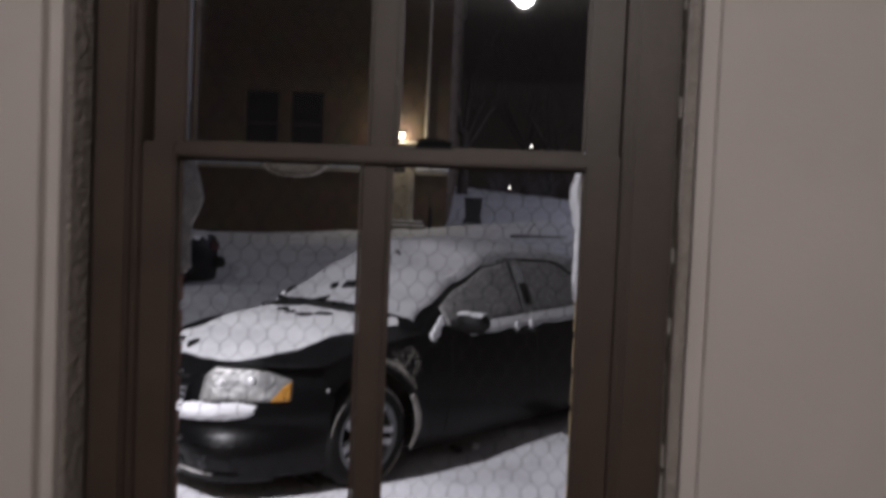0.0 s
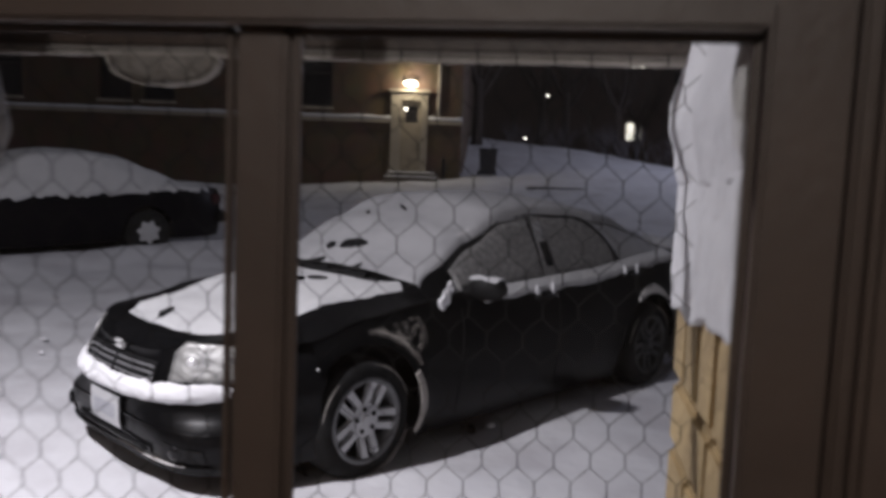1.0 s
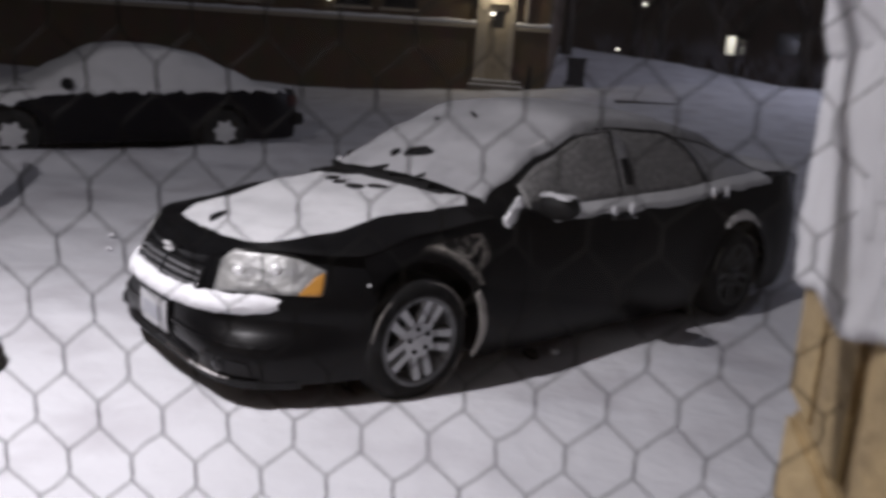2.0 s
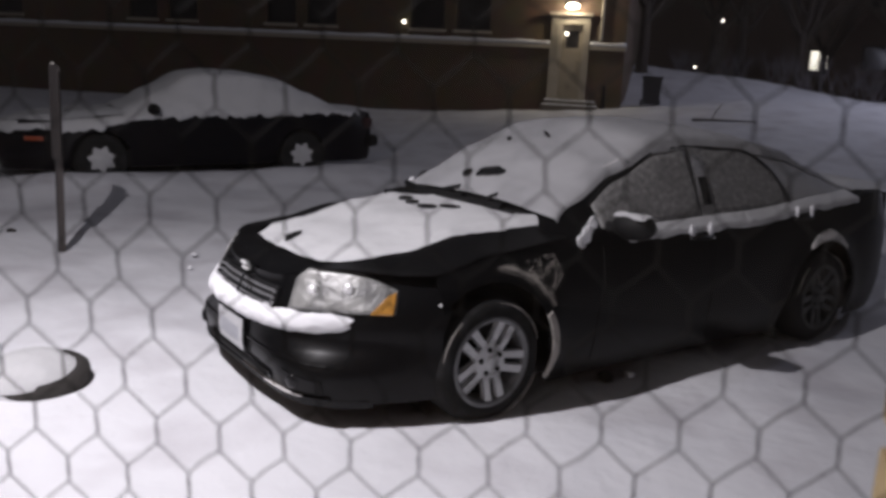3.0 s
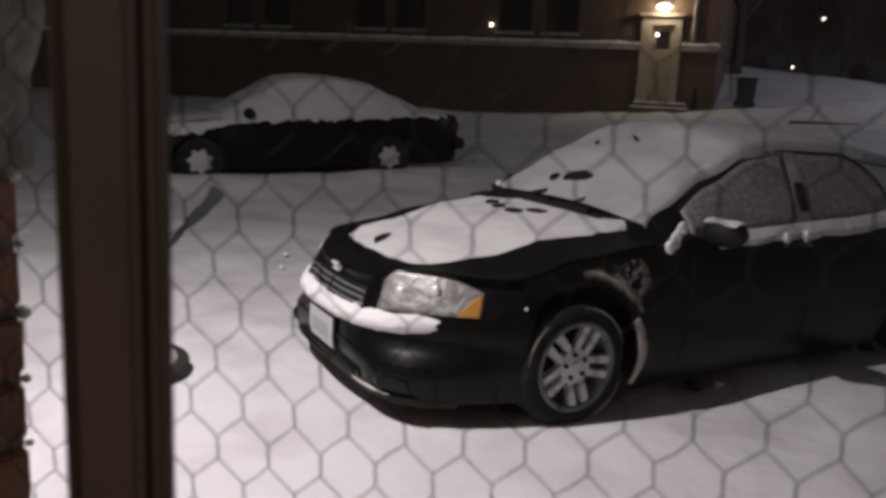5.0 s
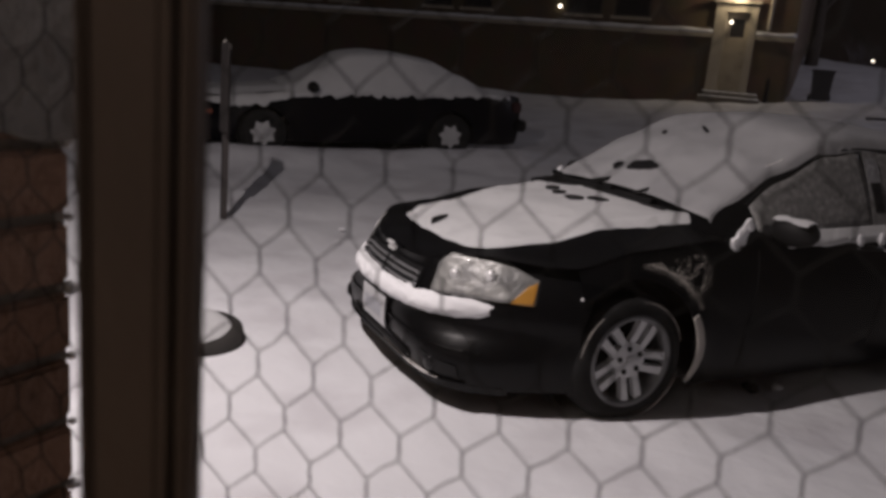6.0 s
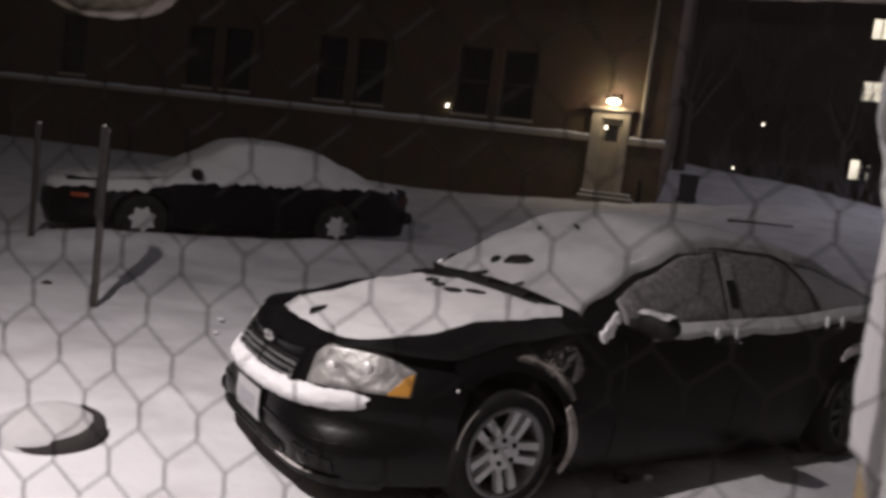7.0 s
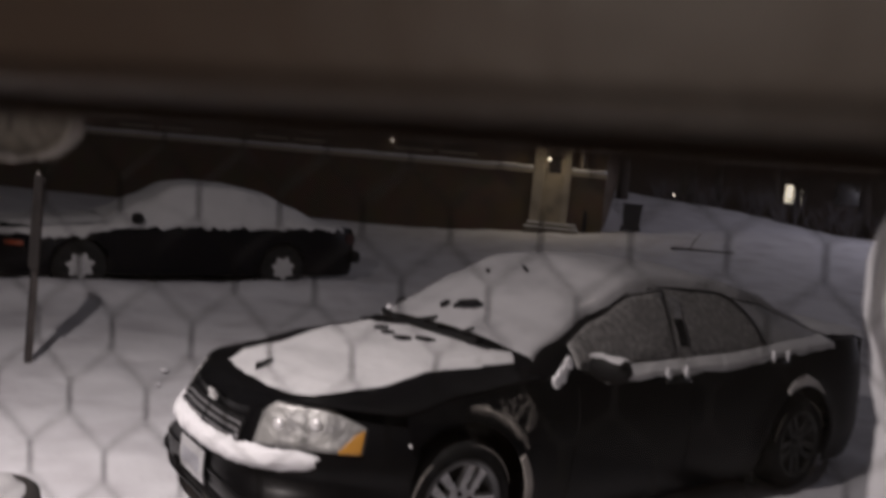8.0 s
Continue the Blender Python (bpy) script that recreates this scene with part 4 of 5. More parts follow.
for s in (1, -1):
    def f(a, s=s):
        return lambda y: a(abs(y))
    y0, y1 = (0.445 * s, 0.795 * s)
    hl = part("headlight", front_patch(y0, y1, f(lambda y: 0.630 + 0.03 * (y - 0.43)), f(lambda y: 0.735 + 0.070 * min(1, (y - 0.43) / 0.06) - 0.62 * max(0, y - 0.69)), 0.004), M_LENS, c1, "clear headlight", True)
    part("turn_signal", front_patch(0.742 * s, 0.795 * s, f(lambda y: 0.639), f(lambda y: 0.648 + 2.0 * max(0, y - 0.742) - 1.1 * max(0, y - 0.775)), 0.010), M_AMBER, hl, "amber turn signal", True)
    for yb, zb, rb in ((0.53, 0.715, 0.028), (0.655, 0.735, 0.030)):
        part("bulb", lathe([(0.0, 0.012), (rb * 0.55, 0.009), (rb, 0.0), (rb * 1.05, -0.01)], 18), M_BADGE, hl, "bright round reflector", True).matrix_basis = Matrix.Translation((nose_x(yb, zb) + 0.014, s * yb * 0.97, zb)) @ Matrix.Rotation(-radians(90 - s * 25), 4, "Z")
    part("tail_light", box(-2.50, -2.38, 0.44 if s > 0 else -0.68, 0.68 if s > 0 else -0.44, 0.80, 0.95, 0.02), M_RED, c1, "red tail light")
part("grille", front_patch(-0.36, 0.36, 0.575, 0.70, 0.001, 16, 6), M_PLASTIC, c1, "black grille")
for k in range(4):
    part("grille_bar", front_patch(-0.35, 0.35, 0.59 + 0.028 * k, 0.598 + 0.028 * k, 0.012, 16, 2, 0.010), M_GRILLE, c1)
part("grille_bar", front_patch(-0.36, 0.36, 0.632, 0.642, 0.018, 16, 2, 0.008), M_CHROME, c1, "chrome crossbar")
part("grille_bar", front_patch(-0.012, 0.012, 0.58, 0.70, 0.018, 2, 6, 0.008), M_CHROME, c1, "chrome crossbar")
part("badge", front_patch(-0.045, 0.035, 0.715, 0.755, 0.016, 6, 4, 0.014), M_BADGE, c1, "chrome badge")
# bumper snow, plate, lower intake
part("bumper_snow", grid(lambda u, v: ((lambda y, a, r: (nose_x(y, 0.56) - 0.02 + r * math.sin(a) * 1.05, y * side(1.74, 0.56) / 0.91, 0.560 + 0.028 * abs(2 * u - 1) ** 2 + r * math.cos(a) * 0.95 + 0.006 * wob(y, a, 2, 12) + 0.005 * wob(y, a * 0.3, 5, 34)))(-0.80 + 1.49 * u, math.pi * 1.05 * v - 0.5, (0.050 + 0.010 * wob(u * 1.6, v * 0.4, 2, 9)) * (1 - 0.6 * abs(2 * u - 1) ** 24))), 170, 16), M_SNOW, c1, "roll of snow on the bumper", True)
part("plate_frame", front_patch(-0.166, 0.166, 0.340, 0.515, 0.012, 4, 3, 0.006), M_PLASTIC, c1)
pl = part("number_plate", front_patch(-0.155, 0.155, 0.350, 0.505, 0.018, 4, 3, 0.006), M_PLATE, c1, "white plate with grey bars")
for k in range(7):
    part("plate_bar", front_patch(-0.115 + 0.034 * k, -0.093 + 0.034 * k, 0.39, 0.46, 0.0245, 2, 2, 0.001), M_PLATE_INK, pl)
intake = part("lower_intake", front_patch(-0.40, 0.40, lambda y: 0.276 + 0.02 * abs(y), lambda y: 0.343 - 0.05 * abs(y), 0.004, 20, 4, 0.006), M_ICE_GLASS, c1, "dark lower air intake")
for k in range(2):
    part("intake_bar", front_patch(-0.38, 0.38, 0.293 + 0.018 * k, 0.298 + 0.018 * k, 0.010, 20, 1, 0.008), M_PLASTIC, intake)
part("bumper_crease", front_patch(-0.74, 0.74, lambda y: 0.430 - 0.03 * abs(y), lambda y: 0.442 - 0.03 * abs(y), 0.003, 30, 2, 0.007), M_BLACK, c1)
for s in (1, -1):
    fog = part("fog_recess", front_patch(0.50 * s, 0.70 * s, 0.285, lambda y: 0.375 - 0.15 * (abs(y) - 0.5), 0.003, 10, 4, 0.006), M_PLASTIC, c1, "black fog lamp recess")
    part("fog_lamp", lathe([(0.0, 0.010), (0.022, 0.008), (0.034, 0.0), (0.036, -0.008)], 18), M_ICE_GLASS, fog, "dark round fog lamp", True).matrix_basis = Matrix.Translation((nose_x(0.58, 0.33) + 0.012, s * 0.58 * side(1.74, 0.33) / 0.91, 0.33)) @ Matrix.Rotation(-radians(90 - s * 18), 4, "Z")
part("lip", front_patch(-0.72, 0.72, 0.246, 0.260, -0.004, 30, 2, 0.022), M_PLASTIC, c1, "black lip under the bumper")
part("lip_snow", front_patch(0.34, 0.62, 0.2605, lambda y: 0.266 + 0.004 * wob(y, 1, 1, 20), 0.004, 24, 2, 0.016), M_CRUST, c1, "streak of snow on the bumper lip")
part("air_dam", front_patch(-0.78, 0.80, 0.212, 0.25, -0.03, 24, 3, 0.03), M_PLASTIC, c1)
part("air_dam_snow", front_patch(0.05, 0.50, 0.2605, 0.2655, 0.0, 20, 2, 0.012), M_RIME, c1, "line of snow on the air dam")
# bare patches, wipers, handles, seams
wip = [[(0.95, 0.34), (0.98, 0.08), (1.00, -0.22)], [(0.95, -0.02), (0.99, -0.40), (0.96, -0.72)]]


def cowl_z(x, y):
    """Height of windscreen or hood, whichever is on top."""
    z = max(deck_z(x, y), lipz)
    if x < 0.90:
        k = 1 - min(1.0, abs(y) / 0.72) * 0.3
        z = max(z, cabin(x, k)[1])
    return z


for pts in wip:
    w = part("wiper", tube([(x, y, cowl_z(x, y) + 0.030) for x, y in pts], [0.034, 0.030, 0.018], 8), M_PLASTIC, c1, "black wiper")
    part("wiper_blade", tube([(x - 0.06, y, cowl_z(x - 0.06, y) + 0.028) for x, y in ((pts[0][0], pts[0][1] - 0.12), (pts[1][0], pts[1][1]), (pts[2][0], pts[2][1]))], 0.020, 6), M_PLASTIC, w)


def bare_patch(cx, cy, rx, ry, turn, seed, lift):
    """A melted hole in the snow: the dark surface below shows in a ragged blot."""
    bm = bmesh.new()
    ca, sa = math.cos(turn), math.sin(turn)
    n = 22
    ring = []
    for k in range(n):
        a = k * math.tau / n
        q = 1 + 0.35 * wob(math.cos(a), math.sin(a), seed, 1.6)
        x, y = rx * q * math.cos(a), ry * q * math.sin(a)
        X, Y = cx + x * ca - y * sa, cy + x * sa + y * ca
        ring.append(bm.verts.new((X, Y, cowl_z(X, Y) + lift)))
    c = bm.verts.new((cx, cy, cowl_z(cx, cy) + lift + 0.003))
    low = [bm.verts.new((v.co.x, v.co.y, v.co.z - 0.03)) for v in ring]
    for k in range(n):
        bm.faces.new((ring[k], ring[(k + 1) % n], c))
        bm.faces.new((low[k], low[(k + 1) % n], ring[(k + 1) % n], ring[k]))
    return bm


for k, (x, y, rx, ry, t, lift) in enumerate(((0.76, -0.02, 0.060, 0.13, 0.15, 0.040), (0.80, -0.20, 0.030, 0.045, 0.2, 0.040), (0.42, -0.28, 0.008, 0.022, 0.2, 0.040), (0.34, -0.02, 0.007, 0.07, -0.4, 0.040), (1.10, 0.12, 0.036, 0.085, 0.25, 0.036), (1.18, 0.02, 0.036, 0.08, 0.2, 0.036), (1.17, -0.15, 0.036, 0.06, 0.3, 0.036), (1.12, -0.30, 0.034, 0.06, 0.2, 0.036),
                                             (1.02, -0.46, 0.045, 0.15, 0.1, 0.036), (1.10, -0.56, 0.026, 0.07, 0.2, 0.036), (0.97, 0.34, 0.02, 0.10, 0.1, 0.034), (2.00, -0.06, 0.05, 0.014, 0.5, 0.036))):
    part("bare_patch", bare_patch(x + (0.05 if 3 < k < 8 else 0), y, rx * (0.8 if k < 8 else 1.2), ry * (0.72 if k < 8 else 1.15), t, k * 3.1, lift + 0.007), M_ICE_GLASS, c1, "dark melted patch in the snow")
for s in (1, -1):
    for xh, zh in ((-0.08, 0.865), (-1.10, 0.92)):
        y = side(xh, zh)
        h = part("door_handle", tube([(xh + 0.10, s * (y + 0.004), zh), (xh + 0.06, s * (y + 0.032), zh + 0.004), (xh - 0.05, s * (y + 0.032), zh + 0.004), (xh - 0.10, s * (y + 0.004), zh)], 0.014, 8), M_BLACK, c1, "black door handle", True)
        for dx in (0.085, -0.075):
            b = bmesh.new()
            bmesh.ops.create_icosphere(b, subdivisions=2, radius=1, matrix=Matrix.Translation((xh + dx, s * (y + 0.012), zh + 0.045)) @ Matrix.Diagonal((0.020, 0.010, 0.036, 1)))
            for v in b.verts:
                v.co += Vector((0.014, 0, 0.02)) * wob(v.co.x, v.co.z, xh, 22)
            part("handle_snow", b, M_SNOW, h, "clump of snow at the handle", True)
    for xs in (0.72, -0.20, -1.12):
        part("door_seam", tube([(xs + 0.03 * math.sin(z * 5), s * (side(xs, z) + 0.001), z) for z in np.linspace(0.28, belt(xs) - 0.05, 12)], 0.0035, 5), M_PLASTIC, c1)
    # snow packed over the rear arch, frost speckled on the front fender
    part("arch_snow", slab(lambda u, v, s=s: ((lambda a, r: (-1.33 + r * math.cos(a), s * (side(-1.33 + r * math.cos(a), 0.372 + r * math.sin(a)) + 0.006), 0.372 + r * math.sin(a)))(radians(62 + 62 * u), 0.40 + (0.02 + 0.045 * math.sin(math.pi * u) + 0.012 * wob(u * 4, 1, s, 2)) * v)), (0, s * 0.006, 0), 24, 4), M_CRUST, c1, "snow packed on the wheel arch", True)
    def round_hub(a, r, s=s):
        x, z = 1.44 + r * math.cos(a), 0.387 + r * math.sin(a)
        return (x, s * (side(x, z) + 0.003), z)
    rng = random.Random(40 + s)
    b = bmesh.new()
    for k in range(1400):
        if k % 2:
            a, r = radians(rng.uniform(96, 150)), 0.448 + 0.10 * (rng.random() - 0.5) ** 3 * 8 * 0.25 + 0.012 * wob(k * 0.01, 1, s, 1)
        else:
            a, r = radians(rng.uniform(112, 143)), 0.45 + rng.random() ** 1.3 * 0.17
        x, z = 1.44 + r * math.cos(a), 0.387 + r * math.sin(a)
        if z > belt(x) - 0.05 or x < 0.95 or (k % 2 == 0 and wob(x, z, 5, 14) < -0.05):
            continue
        q, t, y = rng.uniform(0.0010, 0.0036), rng.uniform(0, 3), side(x, z)
        ring = [b.verts.new((x + q * math.cos(t + n * math.tau / 4) * (1.6 if n % 2 else 1), s * (y + 0.0006), z + q * math.sin(t + n * math.tau / 4))) for n in range(4)]
        top = b.verts.new((x, s * (y + 0.0030), z))
        for n in range(4):
            b.faces.new((ring[n], ring[(n + 1) % 4], top))
    part("fender_frost", b, M_CRUST_DIM, c1, "speckled frost over the wheel arch")
    part("splash_snow", slab(lambda u, v: round_hub(radians(150 + 52 * v), 0.374 + (0.038 + 0.020 * math.sin(math.pi * v) + 0.010 * wob(v * 5, 1, s, 2)) * u), (0, s * 0.006, 0), 4, 24), M_CRUST_DIM, c1, "snow thrown up behind the wheel", True)
    b = bmesh.new()
    for px_, pz_, rx_, rz_ in ((0.80, 0.955, 0.045, 0.055), (0.83, 0.90, 0.030, 0.060), (0.765, 0.99, 0.030, 0.035), (0.80, 0.83, 0.018, 0.040)):
        bmesh.ops.create_icosphere(b, subdivisions=3, radius=1, matrix=Matrix.Translation((px_, s * (side(px_, 0.90) + 0.004), pz_)) @ Matrix.Diagonal((rx_, 0.012, rz_, 1)))
    for v in b.verts:
        v.co += Vector((0.026, 0, 0.026)) * wob(v.co.x, v.co.z, 1, 14)
    part("pillar_snow", b, M_SNOW, c1, "clump of snow by the mirror", True)
    part("pillar_frost", tube([(x, s * (cabin(x, 0.71)[0] + 0.006), cabin(x, 0.71)[1] + 0.012) for x in np.linspace(0.24, 0.84, 14)], [0.004 + 0.006 * abs(wob(k, s, 2, 0.9)) for k in range(14)], 6), M_CRUST, c1, "streak of frost on the windscreen pillar")
    part("quarter_snow", slab(lambda u, v, s=s: ((lambda x, k: (lambda q: (x, s * (q[0] + 0.0015), q[1]))(cabin(x, k)))(-0.66 - 1.07 * u, 0.06 + (0.56 + 0.03 * wob(u * 4, s, 2, 2)) * v)), (0, s * 0.002, 0.0), 36, 10), M_SNOW_SHADED, c1, "thin snow over the rear quarter", True)
    part("b_pillar", slab(lambda u, v, s=s: ((lambda x, z: (x, s * (cab_side(x, z) + 0.010), z))(-0.245 + 0.10 * u - 0.02 * v, belt(-0.2) + 0.035 + (roof_z(-0.2) - belt(-0.2) - 0.12) * v)), (0, s * 0.003, 0), 3, 8), M_FROST, c1, "frosted door pillar")
    part("bare_patch", slab(lambda u, v, s=s: ((lambda x, z: (x, s * (cab_side(x, z) + 0.015), z))(-0.245 + 0.075 * u + 0.012 * wob(v * 3, u, s, 2), belt(-0.2) + 0.10 + (0.15 + 0.02 * wob(u * 3, s, 1, 2)) * v)), (0, s * 0.003, 0), 6, 8), M_ICE_GLASS, c1, "dark scraped patch on the pillar")
# chrome balls added where the paint glints at tail, bumper and handle
for s in (1, -1):
    for xq, zq, rq, kind in ((-2.36, 1.00, 0.013, "tail_glint"), (-2.30, 0.56, 0.011, "bumper_glint"), (-0.20, 0.858, 0.009, "handle_glint")):
        b = bmesh.new()
        bmesh.ops.create_icosphere(b, subdivisions=2, radius=rq, matrix=Matrix.Translation((xq, s * (side(xq, zq) + 0.003), zq)))
        part(kind, b, M_CHROME, c1, "small chrome ball standing in for a glint", True)
b = bmesh.new()
bmesh.ops.create_icosphere(b, subdivisions=2, radius=0.008, matrix=Matrix.Translation((1.73, side(1.73, 0.69) + 0.002, 0.69)))
part("side_marker", b, M_BADGE, c1, "small bright side marker", True)

CAR2 = dict(CAR, cabin_snow=M_SNOW_DIMMED, chin=0.20, brow=0.0, front_drop=0.10, half=0.90, nose=2.52, tail=-2.55, axles=(1.36, -1.36), arch=0.37, wheel=0.32, rim=0.19, spokes=False, tyre=0.325, fascia=False, paint=M_NAVY, paint_label="dark paint", glass=M_SNOW_DIMMED, glass_label="snow-covered side window",
            belt=[(-2.55, 0.92), (-2.0, 0.95), (-1.2, 0.93), (0.4, 0.90), (1.0, 0.88), (1.6, 0.83), (2.0, 0.79), (2.52, 0.73)],
            roof=[(-2.0, 0.97), (-1.6, 1.16), (-1.15, 1.35), (-0.65, 1.43), (-0.15, 1.445), (0.10, 1.41), (0.50, 1.20), (0.85, 1.01), (1.10, 0.89)],
            windows=[(-0.40, 0.66), (-1.25, -0.50)], cowl=1.05, rear_glass=-1.9, roof_snow=0.0, snow_x=(-2.0, 1.05), hood_snow=(0.03, -0.05, 0.84), ledge_x=(-2.35, 1.92), ledge_z=(-0.05, 0.30), ragged=0.045, rag=10, mirror=(0.70, 0.96), mirror_snow=False, snow=M_SNOW_DIMMED)
C2F, C2R = Vector((-7.40, 8.21, 1.150)), Vector((-5.70, 10.334, 1.235))
c2, belt, side, nose_x, deck_z, cabin, lipz, hood, cab_side, roof_z = car("snowed_in_sedan", "dark older sedan buried in snow beside the brick building", CAR2, car_pose(C2F, C2R, 0.80, 0.32))
for s in (1, -1):
    part("side_marker", slab(lambda u, v, s=s: (2.02 + 0.20 * u, s * (side(1.90, 0.60) - 0.015 - 0.13 * u * u), 0.57 + 0.05 * v), (0, s * 0.02, 0), 6, 2), M_MARKER, c2, "amber side marker")
    part("tail_light", box(-2.56, -2.40, s * 0.55 if s > 0 else -0.78, s * 0.78 if s > 0 else -0.55, 0.68, 0.84, 0.02), M_RED, c2, "red tail light")
    part("bumper_end", box(-2.66, -2.50, s * 0.10 if s > 0 else -0.80, s * 0.80 if s > 0 else -0.10, 0.40, 0.58, 0.03), M_PLASTIC, c2)
part("nose_snow", slab(lambda u, v: ((lambda y, zt: (lambda z: (nose_x(y, z) + 0.012 + 0.02 * math.sin(math.pi * v), y * side(1.9, z) / 0.90, z))(zt + 0.045 - (0.135 + 0.06 * wob(y, 1, 4, 7)) * v))(-0.86 + 1.74 * u, lipz + (belt(1.9) - lipz) * abs(2 * u - 1) ** 3)), (-0.07, 0, 0), 60, 6), M_SNOW_DIMMED, c2, "ragged snow over the nose", True)


# ---- posts, mound, bin, branch ----
def sign_post(where, height, turn, sign):
    e = thing("sign_post", "thin steel sign post seen edge-on in the snow" if sign else "short steel post standing in the snow", "sign post", "posts in the snow", pose(*where, 0, 0, turn))
    b = box(-0.026, 0.026, -0.004, 0.004, -0.1, height)
    box(-0.026, -0.020, -0.050, 0.0035, -0.1, height, 0, b)
    box(0.020, 0.026, -0.050, 0.0035, -0.1, height, 0, b)
    part("channel", b, M_STEEL, e)
    if sign:
        part("sign_plate", box(-0.21, 0.10, 0.008, 0.012, height - 0.76, height + 0.02, 0.0015), M_STEEL, e, "blank back of a metal sign")
        for z in (0.1, 0.4):
            part("bolt", tube([(0, -0.008, height - z), (0, 0.018, height - z)], 0.007, 6), M_CHROME, e)
    b = bmesh.new()
    bmesh.ops.create_icosphere(b, subdivisions=2, radius=1, matrix=Matrix.Translation((0, 0.002, height + 0.02)) @ Matrix.Diagonal((0.03, 0.015, 0.02, 1)))
    part("cap_snow", b, M_CRUST_DIM, e, "cap of snow", True)


sign_post((-5.10, 5.16, 0.70), 1.57, 147, True)
sign_post((-7.95, 7.0, 0.72), 1.50, 30, False)

mound = thing("snowy_tyre", "old black tyre lying half buried under snow", "tyre", m=pose(-2.88, 2.76, 0.705, 8, 4, 0))
part("tread", lathe([(0.13, -0.07), (0.20, -0.085), (0.245, -0.06), (0.25, 0.0), (0.245, 0.06), (0.20, 0.085), (0.13, 0.07)], 36), M_ROCK, mound, smooth=True).matrix_basis = pose(0, 0, 0.03, 90)
part("snow_cap", grid(lambda u, v: ((lambda r, a: (r * math.cos(a) * 1.03 - 0.03, r * math.sin(a) * 1.0 - 0.02, 0.06 + 0.105 * math.sqrt(max(0.0, 1 - (r / 0.245) ** 2)) + 0.012 * wob(r * math.cos(a), r * math.sin(a), 1, 8)))(0.245 * u, v * math.tau)), 12, 36), M_SNOW_DIMMED, mound, "dome of snow", True)

bn = thing("wheelie_bin", "dark plastic wheelie bin standing in the snow", "bin", m=pose(-2.13, 24.75, ground_z(-2.13, 24.75) - 0.02, 0, 0, 8))
b = box(-0.27, 0.27, -0.30, 0.30, 0.05, 0.80)
for v in b.verts:
    if v.co.z < 0.2:
        v.co.x *= 0.82
        v.co.y *= 0.80
part("body", b, M_BIN, bn)
part("lid", box(-0.30, 0.30, -0.33, 0.33, 0.804, 0.87, 0.02), M_BIN, bn)
part("handle", tube([(-0.22, 0.36, 0.80), (0.22, 0.36, 0.80)], 0.02, 8), M_BIN, bn)
for s in (-1, 1):
    w = part("wheel", lathe([(0.0, -0.03), (0.10, -0.03), (0.10, 0.03), (0.0, 0.03)], 18), M_TYRE, bn)
    w.matrix_basis = pose(s * 0.26, 0.27, 0.10, 0, 0, 90)

br = thing("fallen_branch", "dark fallen branch lying on the snow", "branch", m=pose(0.05, 20.3, ground_z(0.05, 20.3) + 0.07))
part("stem", tube([(-0.75, 0, 0.0), (-0.36, 0.02, 0.02), (0.1, 0.0, 0.03), (0.72, 0.03, 0.05)], [0.035, 0.03, 0.024, 0.014], 7), M_BARK, br)
part("twig", tube([(-0.30, 0.0, 0.03), (-0.24, 0.03, 0.20), (-0.10, 0.06, 0.42)], [0.02, 0.016, 0.008], 6), M_BARK, br)


# ---- bare trees and bushes beyond the lot ----
def grow(bm, p, d, length, r, depth, rng):
    pts, rad = [p], [r]
    q = p.copy()
    for k in range(3):
        d = (d + Vector((rng.uniform(-1, 1), rng.uniform(-1, 1), rng.uniform(-0.3, 0.6))) * 0.16).normalized()
        q = q + d * length / 3
        pts.append(q)
        rad.append(r * (1 - 0.13 * (k + 1)))
    tube(pts, rad, 6 if depth > 2 else 4, bm, False)
    if depth == 0:
        return
    for k in range(3 if depth > 1 else 4):
        i = rng.choice((1, 2, 3, 3))
        turn = Vector((rng.uniform(-1, 1), rng.uniform(-1, 1), rng.uniform(-0.1, 0.7)))
        grow(bm, pts[i], (d * 0.8 + turn * 0.75).normalized(), length * rng.uniform(0.58, 0.78), rad[i] * 0.6, depth - 1, rng)


def tree(where, height, seed):
    rng = random.Random(seed)
    e = thing("bare_tree", "dark leafless winter tree with fine twigs", "tree", "trees beyond the lot", pose(*where))
    part("trunk", tube([(0, 0, -0.3), (0.05, 0, height * 0.12), (0, 0.06, height * 0.3)], [height * 0.030, height * 0.022, height * 0.017], 10), M_BARK, e, smooth=True)
    bm = bmesh.new()
    for k in range(5):
        a = k * 1.26 + rng.uniform(-0.4, 0.4)
        grow(bm, Vector((0, 0.06, height * (0.2 + 0.022 * k))), Vector((math.cos(a) * 0.6, math.sin(a) * 0.6, 0.9)).normalized(), height * 0.27, height * 0.0105, 4, rng)
    part("crown", bm, M_BARK, e)


for k, (x, y, h) in enumerate(((-3.4, 33, 9), (0.2, 42, 10), (2.6, 38, 8), (6.5, 40, 11), (8.5, 34, 9), (-1.2, 48, 12), (11, 46, 12), (4.3, 47, 9))):
    tree((x, y, ground_z(x, y)), h, 20 + k)


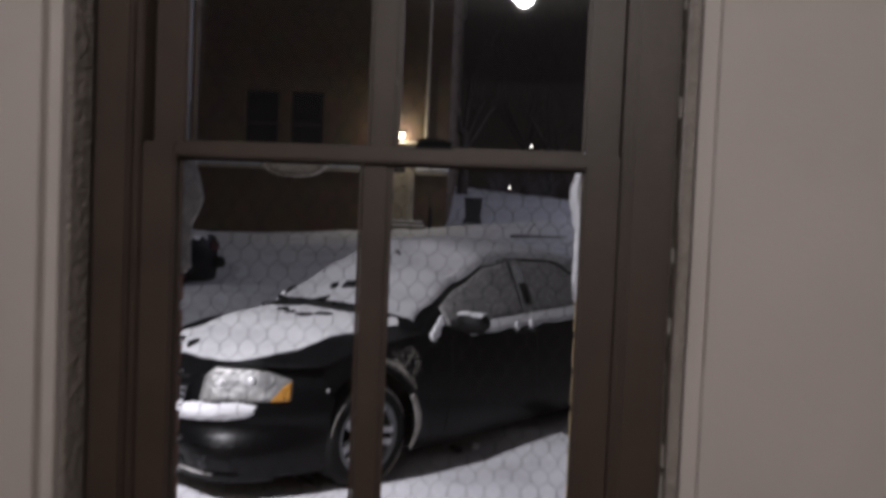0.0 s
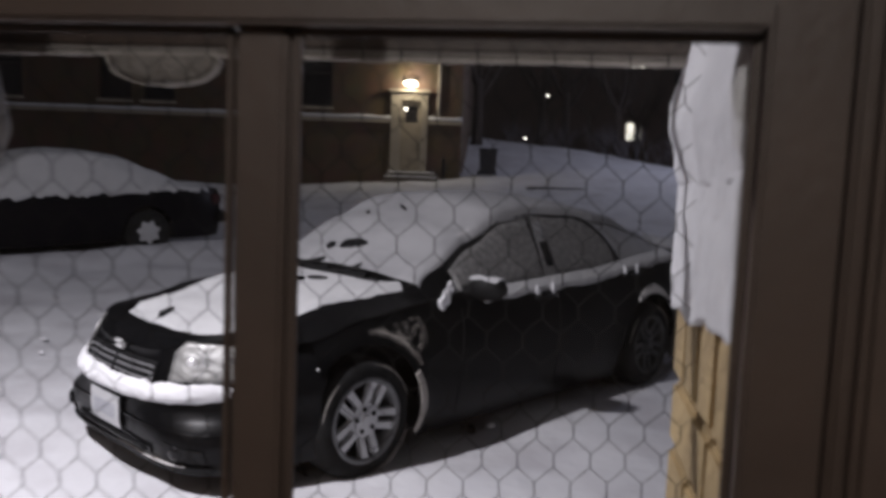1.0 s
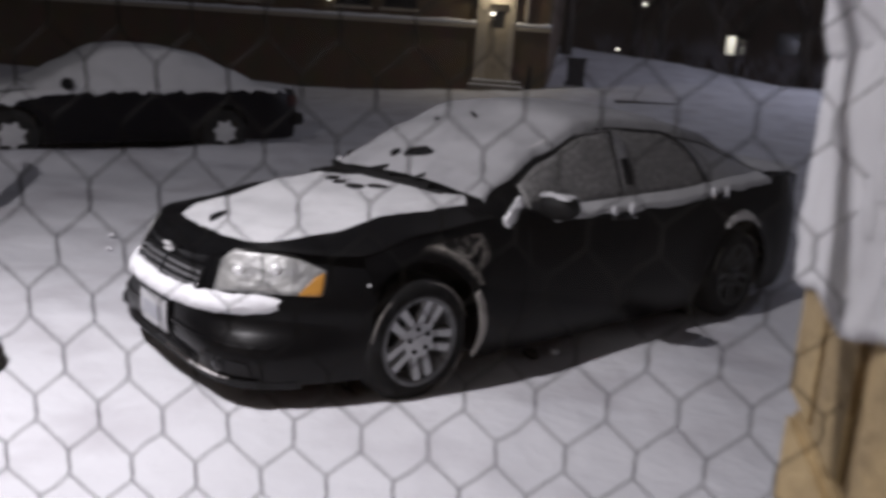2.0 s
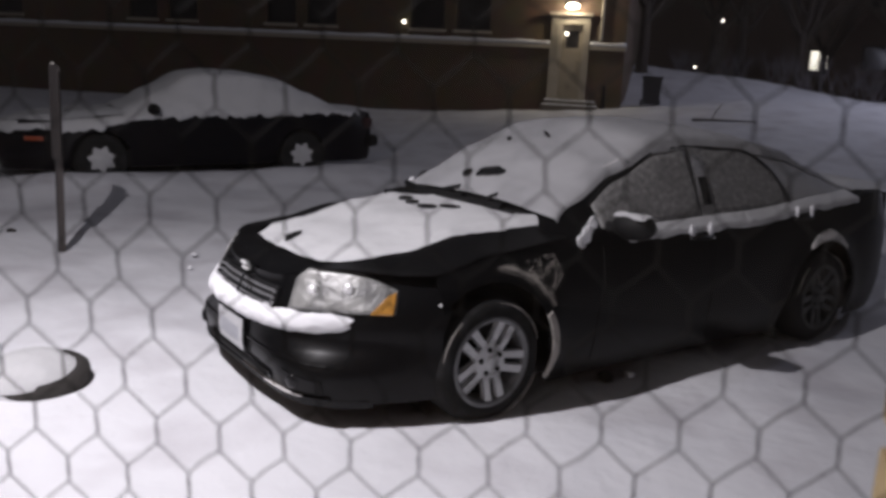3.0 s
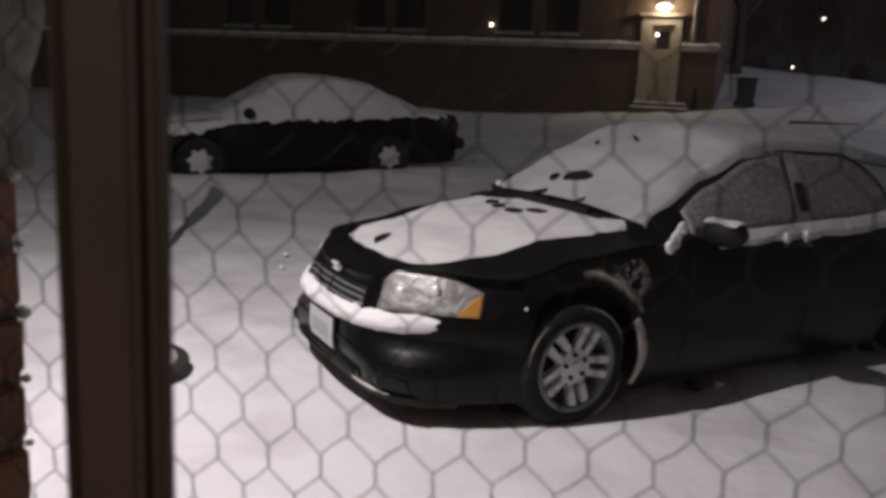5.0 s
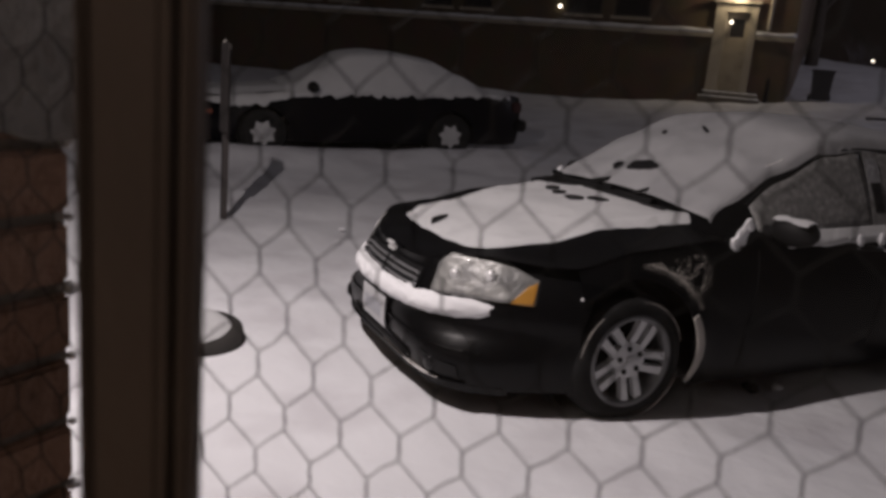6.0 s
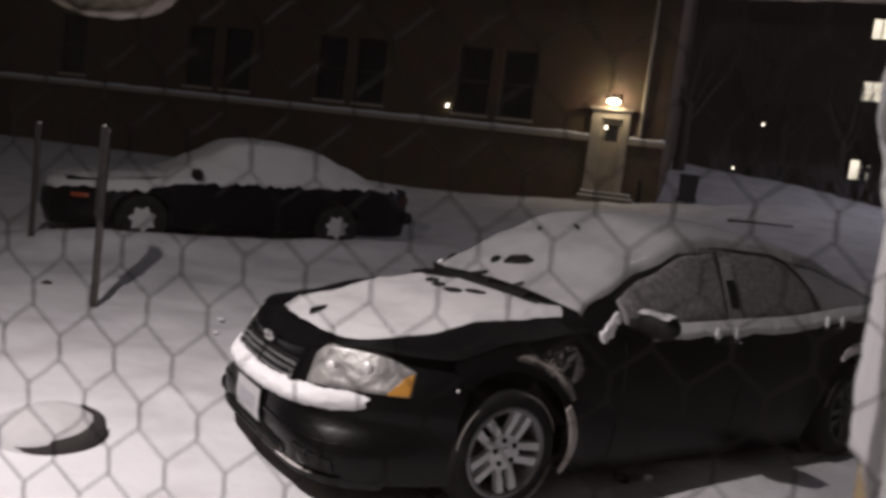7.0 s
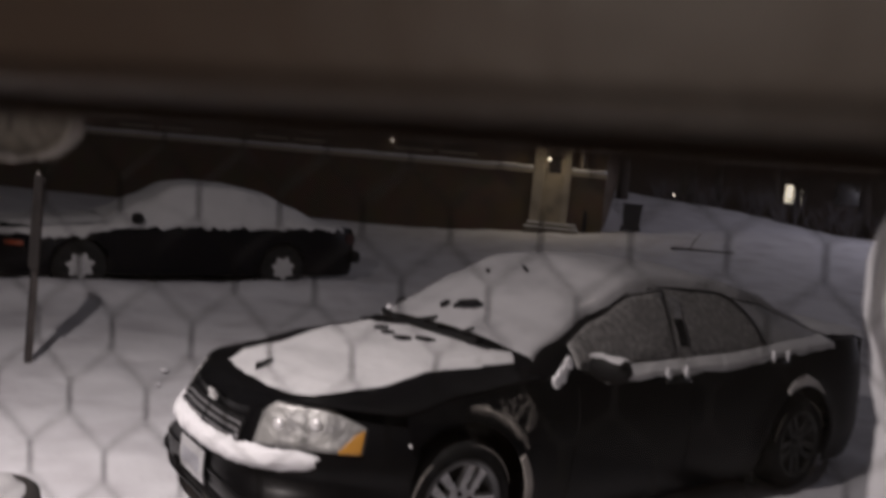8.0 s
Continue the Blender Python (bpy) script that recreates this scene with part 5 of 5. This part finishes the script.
def clod(x, y, r, seed):
    b = bmesh.new()
    bmesh.ops.create_icosphere(b, subdivisions=3, radius=r, matrix=Matrix.Diagonal((1.3, 0.9, 0.7, 1)))
    for v in b.verts:
        v.co += v.co.normalized() * r * 0.5 * wob(v.co.x, v.co.y + seed, v.co.z, 0.9 / r)
    ob = mesh_object("slush_clod", b, M_ROCK if r > 0.03 else M_SNOW, smooth=True)
    ob.matrix_world = pose(x, y, ground_z(x, y) + 0.3 * r, 0, 0, seed * 40)
    tagged(ob, "dark lump of frozen slush on the snow" if r > 0.03 else "small crumb of snow on the lot", "slush", "clods on the snow")


for k, (x, y, r) in enumerate(((-0.30, 4.22, 0.036), (-0.18, 4.34, 0.024), (-4.05, 5.6, 0.026), (-3.8, 5.2, 0.022), (-3.55, 5.5, 0.018), (-6.0, 5.5, 0.034))):
    clod(x, y, r, k)


def bush(where, w, h, seed):
    rng = random.Random(seed)
    e = thing("bush", "dark leafless bush dusted with snow", "bush", "bushes on the lawn", pose(*where))
    bm = bmesh.new()
    for k in range(16):
        a, l = rng.uniform(0, math.tau), rng.uniform(0.6, 1.0)
        grow(bm, Vector((rng.uniform(-0.3, 0.3) * w, rng.uniform(-0.3, 0.3) * w, -0.1)), Vector((math.cos(a) * 0.5, math.sin(a) * 0.5, 1)).normalized(), h * l * 0.55, 0.025, 2, rng)
    part("stems", bm, M_TWIG, e)


for k, (x, y, w, h) in enumerate(((3.2, 35, 2.2, 1.6), (5.0, 36, 2.4, 2.0), (6.8, 35, 2.2, 1.8), (1.6, 37, 2.0, 1.6), (-0.2, 38, 2.2, 1.5), (8.8, 36, 2.4, 2.0), (10.8, 35, 2.4, 2.0), (-2.0, 38.5, 2, 1.5))):
    bush((x, y, ground_z(x, y)), w, h, 60 + k)


# far street lamps
def street_lamp(x, y, z, h):
    e = thing("street_lamp", "small distant street lamp shining beyond the trees", "street lamp", "distant lamps", pose(x, y, z))
    part("pole", tube([(0, 0, 0), (0, 0, h - 0.4), (0.3, 0, h)], [0.08, 0.06, 0.05], 8), M_STEEL, e)
    b = bmesh.new()
    bmesh.ops.create_uvsphere(b, u_segments=10, v_segments=6, radius=0.075, matrix=Matrix.Translation((0.45, 0, h - 0.02)))
    part("lantern", b, M_SPOT, e, "glowing lantern", True)


for x, y, z in ((-1.56, 58, 7.83), (-6.30, 58, 4.70), (-3.00, 58, 4.78)):
    street_lamp(x, y, ground_z(x, y), z - ground_z(x, y))
